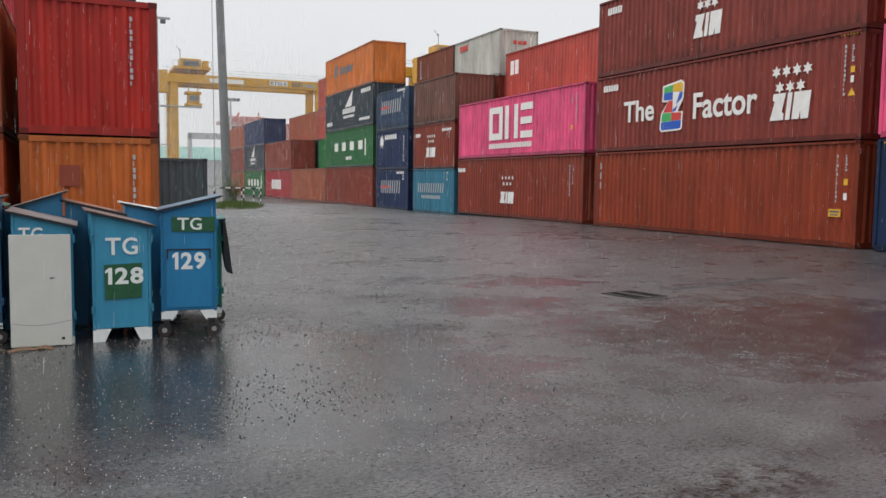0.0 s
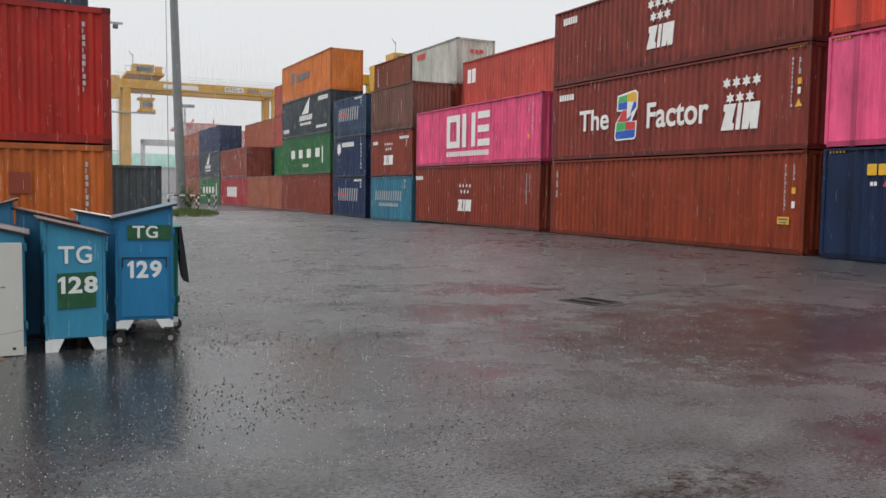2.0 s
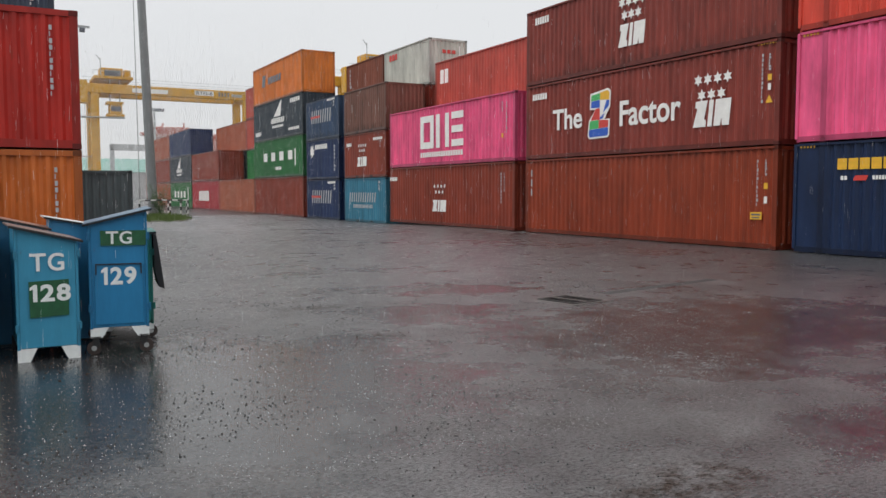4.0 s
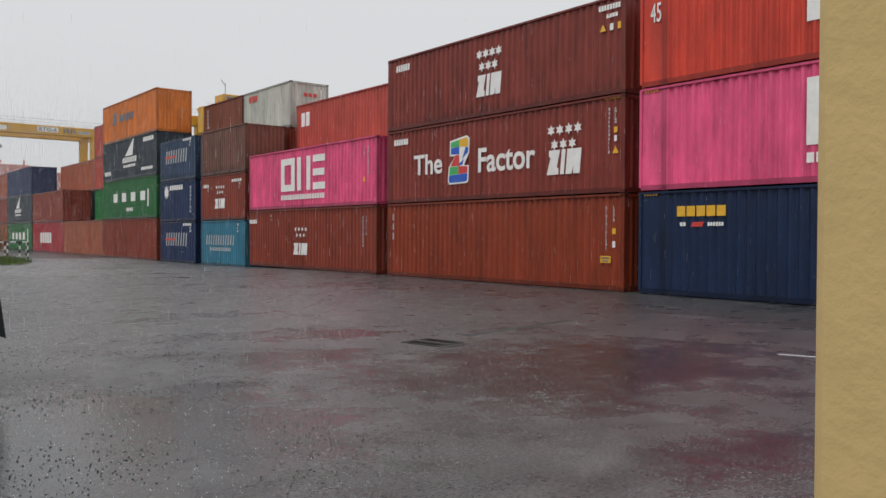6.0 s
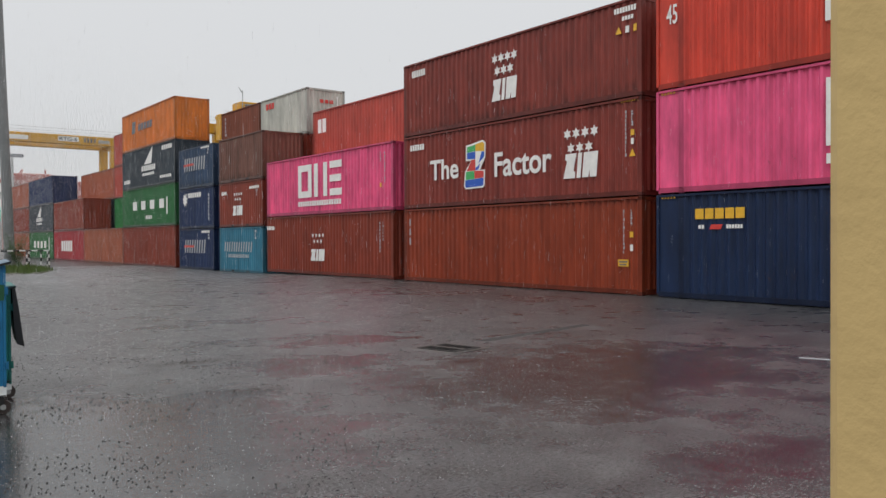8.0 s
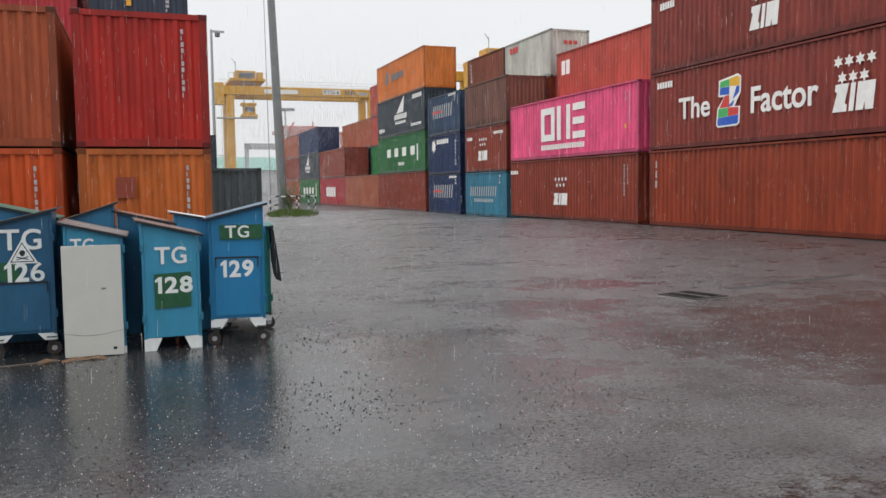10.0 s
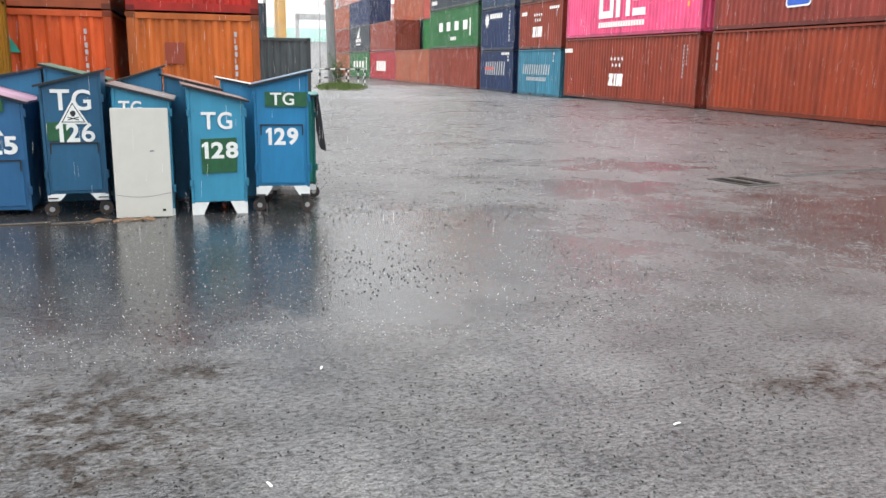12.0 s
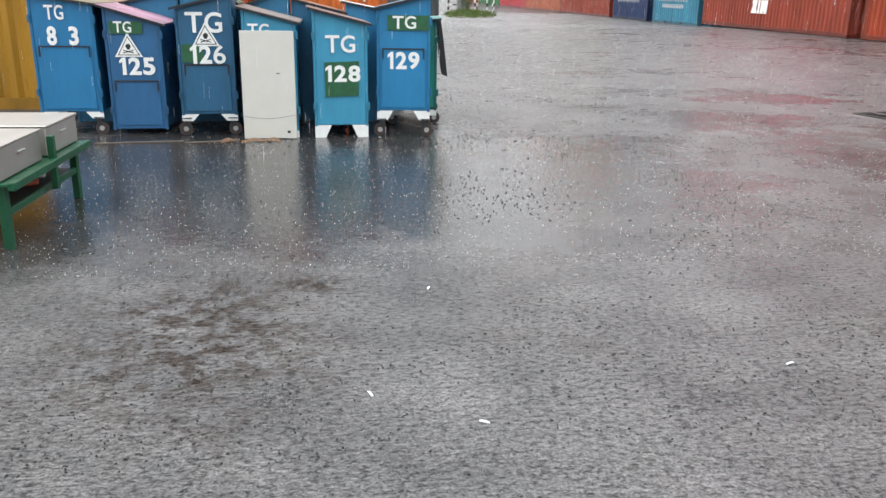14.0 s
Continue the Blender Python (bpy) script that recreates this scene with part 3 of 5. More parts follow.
# slogan container
on_side(factor, 0, 23.93, 4.83, 22.11, 3.86, lettering("The", 1.78, 0.78, 0.006, 0.02), WHITE, "lettering", "white painted word The")
on_side(factor, 0, 20.09, 4.85, 17.19, 3.72, lettering("Factor", 2.86, 0.86, 0.006, 0.02), WHITE, "lettering", "white painted word Factor")
badge = on_side(factor, 0, 21.80, 5.24, 20.52, 3.50, Build().prism([(-0.50, 0.74), (0.46, 0.87), (0.62, 0.76), (0.60, 0.24), (0.30, -0.20), (0.58, -0.20), (0.56, -0.76), (0.46, -0.84), (-0.52, -0.86), (-0.63, -0.76), (-0.57, -0.22), (-0.22, 0.16), (-0.52, 0.18)], -0.004, 0), WHITE, "badge", "white edged angular badge in many colours")
for outline, mat in (
        ([(-0.44, 0.48), (0.04, 0.50), (0.04, 0.74), (-0.43, 0.68)], GREEN),
        ([(0.05, 0.50), (0.54, 0.46), (0.55, 0.72), (0.44, 0.80), (0.05, 0.745)], YELLOW),
        ([(-0.44, 0.24), (0.04, 0.22), (0.04, 0.49), (-0.44, 0.47)], BLUE),
        ([(0.22, 0.04), (0.53, 0.26), (0.54, 0.45), (0.40, 0.46)], BLUE),
        ([(-0.18, 0.20), (0.04, 0.20), (0.04, -0.20), (-0.46, -0.20)], RED),
        ([(0.05, -0.20), (0.22, -0.16), (0.30, 0.02), (0.05, -0.12)], BLUE),
        ([(-0.50, -0.22), (-0.02, -0.21), (-0.02, -0.50), (-0.53, -0.52)], GREEN),
        ([(-0.01, -0.21), (0.51, -0.24), (0.50, -0.48), (-0.01, -0.50)], RED),
        ([(-0.54, -0.53), (0.50, -0.49), (0.49, -0.74), (0.42, -0.78), (-0.50, -0.80), (-0.56, -0.72)], BLUE)):
    part("colour_patch", Build().prism(outline, -0.009, -0.005), mat, badge)
seven_stars(factor, 16.69, 5.22, 15.17, 4.30)
three_blocks(factor, 16.69, 4.36, 15.19, 3.58)
line_bars(factor, 25.26, 5.45, 24.28, 5.22, 6)
code(factor, 14.15, 5.44, 14.07, 4.05, 11)
code(factor, 13.92, 5.42, 13.82, 4.95, 6)
rect(factor, 13.93, 4.86, 13.80, 4.69, YELLOW, "label_plate")
rect(factor, 13.92, 4.61, 13.82, 4.43, WHITE, "label_plate")
on_side(factor, 0, 13.87, 4.18, 13.87, 4.18, Build().prism([(-0.12, -0.1), (0.12, -0.1), (0, 0.12)], -0.004, 0), YELLOW, "warning_triangle", "yellow warning triangle")
on_side(factor, 0, 14.0, 5.72, 14.0, 5.72, slabs([(-0.3 + 0.1 * i, -0.03, -0.25 + 0.1 * i, 0.03) for i in range(7)]), YELLOW, "hazard_strip")
# stained brown container above it
seven_stars(zim, 20.20, 8.22, 18.85, 7.35)
three_blocks(zim, 20.20, 7.27, 18.86, 6.52)
line_bars(zim, 25.12, 8.40, 24.20, 8.14, 6)
line_bars(zim, 14.55, 8.50, 13.70, 8.34, 8)
line_bars(zim, 14.25, 8.22, 13.80, 8.10, 4)
on_side(zim, 0, 14.38, 7.83, 14.38, 7.83, Build().prism([(-0.12, -0.1), (0.12, -0.1), (0, 0.12)], -0.004, 0), YELLOW, "warning_triangle", "yellow warning triangle")
rect(zim, 14.12, 7.92, 13.98, 7.72, WHITE, "label_plate")
rect(zim, 13.82, 7.92, 13.70, 7.72, YELLOW, "label_plate")
# rust red container below
code(tex, 25.38, 2.50, 25.12, 1.36, 3)
code(tex, 14.23, 2.52, 14.15, 1.19, 11)
code(tex, 13.95, 2.52, 13.86, 2.06, 6)
rect(tex, 13.97, 1.87, 13.84, 1.70, YELLOW, "label_plate")
rect(tex, 13.96, 1.49, 13.85, 1.30, WHITE, "label_plate")
sign = rect(tex, 14.42, 1.05, 14.02, 0.84, YELLOW, "warning_plate", "yellow warning plate with dark bars")
part("bars", slabs([(-0.16, 0.01, 0.16, 0.06), (-0.14, -0.07, 0.12, -0.03)]), GREY, sign, "", Matrix.Translation((0, -0.005, 0)))


# pink containers: plain outline and blocks for the mark
def big_mark(c, y, z, s=1.0):
    on_side(c, 0, y, z, y, z, slabs([(-2.16 * s, -0.80, -1.80 * s, 0.80), (-1.10 * s, -0.80, -0.74 * s, 0.80), (-1.80 * s, 0.48, -1.10 * s, 0.80), (-1.80 * s, -0.80, -1.10 * s, -0.48)]), WHITE, "mark_frame", "plain white rectangular outline")
    b = slabs([(-0.50 * s, -0.80, -0.12 * s, 0.80), (0.42 * s, -0.80, 0.80 * s, 0.80)])
    on_side(c, 0, y, z, y, z, b, WHITE, "mark_block", "plain white upright bars")
    on_side(c, 0, y, z, y, z, slabs([(1.04 * s, 0.48, 2.16 * s, 0.80), (1.04 * s, -0.16, 2.10 * s, 0.16), (1.04 * s, -0.80, 2.16 * s, -0.48)]), WHITE, "mark_block", "plain white bars")
    line_bars(c, y + 2.15 * s, z - 0.98, y - 2.15 * s, z - 1.22, 18, WHITE, "subtitle_bar")


big_mark(pink40, 32.94, 4.56)
big_mark(pink45, 5.85, 4.62)
code(pink40, 27.55, 5.42, 27.42, 4.98, 5)
code(pink40, 27.22, 5.40, 27.10, 4.05, 9)
rect(pink40, 27.55, 4.10, 27.42, 3.92, YELLOW, "label_plate")
seven_stars(zim_low, 33.76, 2.05, 32.40, 1.48)
three_blocks(zim_low, 33.84, 1.24, 32.40, 0.68)
line_bars(zim_low, 38.72, 2.42, 37.80, 2.22, 5)
code(zim_low, 27.62, 2.44, 27.50, 1.10, 9)
code(zim_low, 27.36, 2.44, 27.26, 1.60, 6)
# blue container with yellow mark
line_bars(blue45, 11.63, 2.46, 10.09, 2.18, 5, YELLOW, "company_mark", 0.0, 0.43)
line_bars(blue45, 11.54, 2.02, 11.34, 1.92, 2)
line_bars(blue45, 11.2, 2.03, 10.75, 1.90, 1, RED, "mark_swoosh", 0.06)
line_bars(blue45, 10.68, 2.02, 10.19, 1.92, 6)
on_side(red45, 0, 12.58, 8.14, 12.22, 7.60, lettering("45", 0.36, 0.54, 0.006, 0.01), WHITE, "lettering", "white painted number 45")
line_bars(red45, 8.03, 7.55, 3.2, 6.75, 4, WHITE, "company_mark")
for c, zz in ((blue45, 2.80), (pink45, 5.70)):
    on_side(c, 0, 12.5, zz, 12.5, zz, slabs([(-0.25 + 0.1 * i, -0.03, -0.2 + 0.1 * i, 0.03) for i in range(5)]), YELLOW, "hazard_strip")
# teal, brown and navy short ones
line_bars(vina, 44.67, 1.60, 40.63, 1.04, 12, FADED, "company_mark", 0.10, 0.2)
line_bars(vina, 44.0, 0.90, 41.1, 0.70, 14, FADED, "subtitle_bar", 0, 0.3)
code(vina, 40.35, 2.25, 40.05, 1.7, 3)
seven_stars(zim20, 43.25, 4.48, 41.93, 3.90)
three_blocks(zim20, 43.38, 3.68, 41.92, 3.12)
line_bars(zim20, 45.0, 4.55, 44.2, 4.35, 4)
line_bars(zim20, 41.0, 4.7, 39.7, 4.55, 5)
code(zim20, 40.1, 4.5, 39.9, 4.1, 3)
for c, z in ((navy_a, 1.32), (navy_c, 6.58)):
    line_bars(c, 51.4, z + 0.42, 47.6, z - 0.42, 9, FADED, "company_mark", 0.14, 0.2)
    rect(c, 51.4, z + 0.07, 49.6, z - 0.07, RED, "mark_stripe").location.y -= 0.005
    line_bars(c, 48.3, z + 1.0, 46.9, z + 0.85, 5)
    code(c, 47.3, z + 0.8, 46.9, z + 0.4, 2)
on_side(navy_b, 0, 51.2, 4.35, 51.2, 4.35, star(0.5, points=9), WHITE, "emblem", "white many pointed emblem")
line_bars(navy_b, 50.6, 4.75, 48.3, 4.45, 6)
code(navy_b, 47.2, 4.6, 46.95, 2.9, 7)
# tall stack
line_bars(orange_s6, 62.8, 10.75, 61.7, 9.85, 1, GREY, "mark_block", 0.2)
line_bars(orange_s6, 61.2, 10.45, 57.8, 9.95, 5, GREY, "company_mark", 0.1)


def sail(c, y, z, s):
    on_side(c, 0, y, z, y, z, Build().prism([(-0.9 * s, -0.2 * s), (0.6 * s, -0.2 * s), (0.9 * s, 0.9 * s)], -0.004, 0), WHITE, "sail_mark", "plain white sail shape")
    line_bars(c, y + 1.4 * s, z - 0.28 * s, y - 1.4 * s, z - 0.62 * s, 7, WHITE, "company_mark", 0.08)
    line_bars(c, y + 1.2 * s, z - 0.75 * s, y - 1.2 * s, z - 0.92 * s, 6)


sail(grey_s6, 58.8, 7.55, 1.15)
line_bars(grey_s6, 55.8, 8.35, 53.6, 8.05, 5)
line_bars(grey_s6, 56.2, 6.3, 53.8, 6.1, 6)
line_bars(grey_s6, 64.8, 6.4, 63.2, 6.1, 5)
for a in (62.6, 60.55, 58.5, 56.4):
    rect(green_s6, a, 4.65, a - 1.0, 4.00, WHITE, "mark_block")
rect(green_s6, 54.92, 4.75, 54.65, 3.55, WHITE, "mark_bar")
line_bars(green_s6, 59.5, 3.55, 58.0, 3.3, 4)
line_bars(kline, 86.5, 1.75, 81.9, 0.75, 5, WHITE, "company_mark")
for a in (100.0, 98.2, 96.4, 94.6):
    rect(far_green, a, 1.75, a - 1.0, 1.00, WHITE, "mark_block")
rect(far_green, 92.4, 2.2, 92.0, 0.7, WHITE, "mark_bar")
sail(far_grey, 97.0, 4.6, 1.15)
line_bars(cai, 38.0, 8.24, 37.0, 7.50, 2)
line_bars(white20, 44.6, 9.95, 43.4, 9.6, 3, RED)
on_end(white20, 23.02, 9.67, 23.9, 9.42, slabs([(-0.42, -0.1, -0.2, 0.1), (-0.12, -0.1, 0.1, 0.1), (0.18, -0.1, 0.42, 0.1)]), RED, "mark_bars", FOOT20)
on_end(white20, 24.1, 9.9, 24.2, 8.2, slab(0.09, 1.7), WHITE, "end_seam", FOOT20)
code(brown20, 51.1, 9.9, 50.6, 8.6, 5)
# left block
end_code(red_l, 1.60, 4.71, 1.67, 3.37, 11, FOOT20)
end_code(orange_l, 1.62, 2.08, 1.69, 0.95, 9, FOOT20)
patch = plain("rusty_brown_patch", (0.26, 0.045, 0.02), 0.6)
on_end(orange_l, 0.33, 1.86, 0.69, 1.46, slab(0.36, 0.40), patch, "repair_patch", FOOT20, "square repair patch painted rusty brown")
end_code(orange_m, -1.09, 2.07, -1.02, 0.95, 9, FOOT20)
on_end(orange_m, -2.35, 1.77, -2.35, 1.77, Build().prism([(-0.18, -0.15), (0.18, -0.15), (0, 0.15)], -0.004, 0), plain("teal_lettering_paint", (0.02, 0.32, 0.25)), "triangle_mark", FOOT20, "teal green painted triangle")
end_code(navy_l, 1.54, 7.15, 1.66, 6.26, 8, FOOT20)
on_end(navy_l, 0.58, 6.56, 0.70, 6.40, slab(0.12, 0.16), YELLOW, "label_plate", FOOT20)

# ---- steel waste bins ----
BIN_PAINT = painted_steel("bin_paint", None, 0.8, 0.38, 0.28)
BIN_BLUE, BIN_DULL, BIN_LIGHT = (0.028, 0.165, 0.31), (0.026, 0.115, 0.22), (0.050, 0.29, 0.46)
PATCH_GREEN = plain("dark_green_brushed_paint", (0.008, 0.080, 0.030), 0.5, vary=0.3, scale=12)
BIN_WHITE = plain("white_stencil_paint", (0.70, 0.73, 0.72), 0.5, vary=0.1, scale=14)
RUSTY = painted_steel("rusty_lid_paint", None, 0.9, 0.45, 0.5)
TYRE = plain("brown_castor_wheel", (0.032, 0.021, 0.018), 0.6)


def tinted(ob, color):
    ob.color = (*color, 1)
    return ob


def waste_bin(x, y, turn, z0, left, right, color, lid_color, label, feet="castor", width=0.55, depth=0.98, flap=None, handle=True):
    """A steel waste bin with a single-pitch lid; (x, y) is the middle of its front at the ground."""
    ob = thing("waste_bin", pose(x, y, 0, 0, 0, turn), label, "waste bin", "row of waste bins")
    h = width / 2
    tinted(part("body", Build().prism([(-h + 0.012, z0), (h - 0.012, z0), (h - 0.012, right - 0.005), (-h + 0.012, left - 0.005)], 0.012, depth), BIN_PAINT, ob), color)
    # front sheet and folded corner strips
    tinted(part("front_panel", Build().prism([(-h + 0.03, z0 + 0.005), (h - 0.03, z0 + 0.005), (h - 0.03, right - 0.02), (-h + 0.03, left - 0.02)], 0.002, 0.011), BIN_PAINT, ob), color)
    for s, top in ((-1, left), (1, right)):
        tinted(part("corner_strip", Build().box(min(s * h, s * (h - 0.028)), -0.006, z0 - 0.01, max(s * h, s * (h - 0.028)), 0.02, top - 0.01, 0.003), BIN_PAINT, ob), tuple(c * 0.85 for c in color))
    rise = (right - left) / width
    over = 0.045
    a, b = left - rise * over, right + rise * over
    lid = part("lid", Build().prism([(-h - over, a), (h + over, b), (h + over, b + 0.018), (-h - over, a + 0.018)], -0.05, depth + 0.04), RUSTY, ob, "rust stained slanting sheet lid")
    tinted(lid, lid_color)
    # near-black strip along the lid's front edge, the same on every bin
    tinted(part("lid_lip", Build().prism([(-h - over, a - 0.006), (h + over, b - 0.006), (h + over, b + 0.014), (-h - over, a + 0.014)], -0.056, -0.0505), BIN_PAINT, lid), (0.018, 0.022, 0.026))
    if flap:
        f0, f1 = flap
        f = tinted(part("front_flap", Build().box(-h + 0.05, -0.012, f0, h - 0.05, 0.0, f1, 0.004), BIN_PAINT, ob), color)
        if handle:
            bar = Build().box(-h + 0.06, -0.024, f1 - 0.004, h - 0.06, -0.012, f1 + 0.008)
            for s in (-1, 1):
                bar.box(s * (h - 0.066) - 0.006, -0.024, f1 - 0.10, s * (h - 0.066) + 0.006, -0.012, f1)
            part("flap_bar", bar, BLACK, f, "dark bent flap bar")
    for s in (-1, 1):
        for zz in (z0 + 0.16, (left + right) / 2 - 0.22):
            tinted(part("hinge", Build().box(s * h - 0.012, -0.022, zz, s * h + 0.014, -0.004, zz + 0.07, 0.003).tube((s * h + 0.012, -0.015, zz - 0.005), (s * h + 0.012, -0.015, zz + 0.075), 0.008, n=8), BIN_PAINT, ob), tuple(c * 0.7 for c in color))
    foot_z = 0.17 if feet == "castor" else 0.0
    for s in (-1, 1):
        for yy in (0.0, depth - 0.02):
            if feet != "none":
                # front brackets are painted white, rear ones take the shade black
                out = [(s * h, z0 - 0.002), (s * (h - 0.17), z0 - 0.002), (s * (h - 0.11), min(foot_z, z0 - 0.07)), (s * h, min(foot_z, z0 - 0.07))]
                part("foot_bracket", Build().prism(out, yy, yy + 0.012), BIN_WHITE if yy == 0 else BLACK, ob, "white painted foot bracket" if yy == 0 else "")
            if feet == "castor":
                cx, cy = s * (h - 0.05), yy + 0.03
                k = part("castor", Build().box(cx - 0.03, cy - 0.024, 0.07, cx + 0.03, cy - 0.018, foot_z + 0.012).box(cx - 0.03, cy + 0.018, 0.07, cx + 0.03, cy + 0.024, foot_z + 0.012).box(cx - 0.045, cy - 0.04, foot_z + 0.004, cx + 0.045, cy + 0.04, foot_z + 0.014), BLACK, ob, "dark steel castor fork")
                part("wheel", Build().tube((cx + s * 0.02, cy - 0.016, 0.068), (cx + s * 0.02, cy + 0.016, 0.068), 0.068, n=20), TYRE, k, "worn brown wheel")
                part("hub", Build().tube((cx + s * 0.02, cy - 0.028, 0.068), (cx + s * 0.02, cy + 0.028, 0.068), 0.026, n=12), STEEL, k, "grey steel wheel hub")
    return ob


def on_bin(ob, text, x, z, w, h):
    """Stencilled characters across a width w, each cut from its own plate."""
    slots = [0.62 if ch == "1" else 1.0 for ch in text]
    gap = 0.10 if text == "TG" else 0.14
    unit = w / (sum(slots) + gap * (len(text) - 1))
    left = x - w / 2
    for ch, slot in zip(text, slots):
        wide = unit * slot
        if ch != " ":
            if ch == "1":
                k = wide / 0.62
                b = Build().prism([(-0.06 * k, -h / 2), (0.24 * k, -h / 2), (0.24 * k, h / 2), (0.02 * k, h / 2), (-0.28 * k, h * 0.33), (-0.28 * k, h * 0.16), (-0.06 * k, h * 0.25)], -0.0015, 0.0015)
            else:
                b = lettering(ch, wide, h, 0.003, 0.016 if text == "TG" else 0.012 if ch == "6" else 0.034)
            part("letter" if text == "TG" else "digit", b, BIN_WHITE, ob, "white stencilled " + ch, Matrix.Translation((left + wide / 2, -0.0145, z)))
        left += wide + unit * gap


def green_patch(ob, x, z, w, h, lean=0.0):
    out = [(-w / 2, -h / 2), (w / 2, -h / 2 + lean), (w / 2 + 0.006, h / 2), (-w / 2 - 0.004, h / 2 - lean)]
    part("green_patch", Build().prism(out, -0.0025, 0), PATCH_GREEN, ob, "patch of dark green brushed paint", Matrix.Translation((x, -0.0125, z)))


def hazard_triangle(ob, x, z, s):
    t = part("warning_triangle", Build().prism([(-s, -0.75 * s), (s, -0.75 * s), (0, s)], -0.002, 0), BIN_WHITE, ob, "white warning triangle with black rim", Matrix.Translation((x, -0.0155, z)))
    i = 0.80 * s
    part("rim", Build().prism([(-i, -0.64 * s), (i, -0.64 * s), (0, 0.78 * s)], -0.0035, -0.0021), BLACK, t)
    i = 0.70 * s
    part("field", Build().prism([(-i, -0.58 * s), (i, -0.58 * s), (0, 0.66 * s)], -0.005, -0.0036), BIN_WHITE, t)
    b = Build().tube((0, -0.0065, 0.02 * s), (0, -0.0051, 0.02 * s), 0.19 * s, n=14)
    b.box(-0.10 * s, -0.0065, -0.22 * s, 0.10 * s, -0.0051, -0.1 * s)
    for q in (-1, 1):
        b.prism([(-0.38 * s, q * 0.1 * s - 0.40 * s), (-0.38 * s, q * 0.1 * s - 0.33 * s), (0.38 * s, -q * 0.1 * s - 0.33 * s), (0.38 * s, -q * 0.1 * s - 0.40 * s)], -0.0065 - 0.001 * (q > 0), -0.0051)
    part("symbol", b, BLACK, t, "plain black round symbol over crossed bars")


b129 = waste_bin(1.695, 6.74, -6, 0.27, 1.295, 1.43, (0.021, 0.20, 0.41), (0.10, 0.17, 0.24), "blue steel waste bin 129 with dark lid on castors", flap=(0.30, 0.90))
green_patch(b129, 0.05, 1.16, 0.42, 0.15)
on_bin(b129, "TG", 0.01, 1.165, 0.24, 0.125)
on_bin(b129, "129", 0.0, 0.785, 0.33, 0.175)
b128 = waste_bin(1.05, 6.70, 2, 0.13, 1.28, 1.145, BIN_LIGHT, (0.17, 0.115, 0.10), "light blue steel waste bin 128 with rusty lid", feet="foot")
green_patch(b128, 0.01, 0.60, 0.34, 0.36, 0.012)
on_bin(b128, "TG", 0.0, 0.95, 0.30, 0.17)
on_bin(b128, "128", 0.02, 0.655, 0.36, 0.165)
b127 = waste_bin(0.345, 6.73, 0, 0.08, 1.28, 1.15, BIN_LIGHT, (0.20, 0.17, 0.16), "blue steel waste bin hidden by a white board", feet="foot", width=0.53)
on_bin(b127, "TG", -0.10, 1.075, 0.21, 0.13)
b126 = waste_bin(-0.305, 6.90, 2, 0.22, 1.275, 1.41, BIN_DULL, (0.05, 0.08, 0.10), "dull blue steel waste bin 126 with warning triangle", flap=(0.25, 0.72), width=0.56)
green_patch(b126, -0.13, 0.835, 0.20, 0.18)
on_bin(b126, "TG", 0.0, 1.14, 0.36, 0.20)
hazard_triangle(b126, 0.01, 1.01, 0.135)
on_bin(b126, "126", 0.02, 0.825, 0.35, 0.185)
b125 = waste_bin(-1.02, 6.97, 0, 0.06, 1.275, 1.115, (0.028, 0.12, 0.265), (0.34, 0.20, 0.27), "blue steel waste bin 125 with pinkish lid", feet="none", flap=(0.10, 0.55))
green_patch(b125, -0.06, 1.08, 0.32, 0.12)
on_bin(b125, "TG", -0.09, 1.085, 0.17, 0.11)
hazard_triangle(b125, -0.05, 0.895, 0.135)
on_bin(b125, "125", 0.02, 0.70, 0.35, 0.175)
b83 = waste_bin(-1.69, 6.98, 0, 0.24, 1.385, 1.30, (0.020, 0.175, 0.37), (0.20, 0.17, 0.12), "bright blue steel waste bin 83 with rusty lid", flap=(0.27, 0.89), width=0.61)
on_bin(b83, "TG", -0.06, 1.22, 0.18, 0.14)
on_bin(b83, "8 3", 0.0, 0.995, 0.30, 0.185)
# second row behind, with bins added to block light between the front ones
waste_bin(0.22, 7.75, 0, 0.004, 1.26, 1.45, BIN_BLUE, (0.20, 0.17, 0.16), "blue steel waste bin standing in the row behind", feet="none", width=0.58, depth=0.7)
waste_bin(0.82, 7.80, 0, 0.004, 1.36, 1.22, BIN_BLUE, (0.25, 0.12, 0.08), "blue steel waste bin with rusty lid in the row behind", feet="none", width=0.58, depth=0.7)
waste_bin(1.42, 7.80, 0, 0.004, 1.33, 1.22, (0.05, 0.27, 0.50), (0.62, 0.64, 0.62), "blue steel waste bin with pale lid in the row behind", feet="none", width=0.58, depth=0.7)
waste_bin(-0.38, 7.80, 0, 0.004, 1.45, 1.31, BIN_BLUE, (0.04, 0.12, 0.08), "blue steel waste bin with dark green lid behind", feet="none", width=0.58, depth=0.7)
waste_bin(-0.99, 7.85, 0, 0.004, 1.30, 1.42, BIN_BLUE, (0.08, 0.14, 0.22), "blue steel waste bin with dark lid in the row behind", feet="none", width=0.58, depth=0.7)
waste_bin(-1.60, 7.85, 0, 0.004, 1.40, 1.28, BIN_BLUE, (0.26, 0.15, 0.10), "blue steel waste bin with brown lid in the row behind", feet="none", width=0.58, depth=0.7)
teal = waste_bin(1.88, 7.62, -6, 0.16, 1.12, 1.16, (0.02, 0.22, 0.18), (0.02, 0.16, 0.14), "teal green steel waste bin with hanging dark sheet")
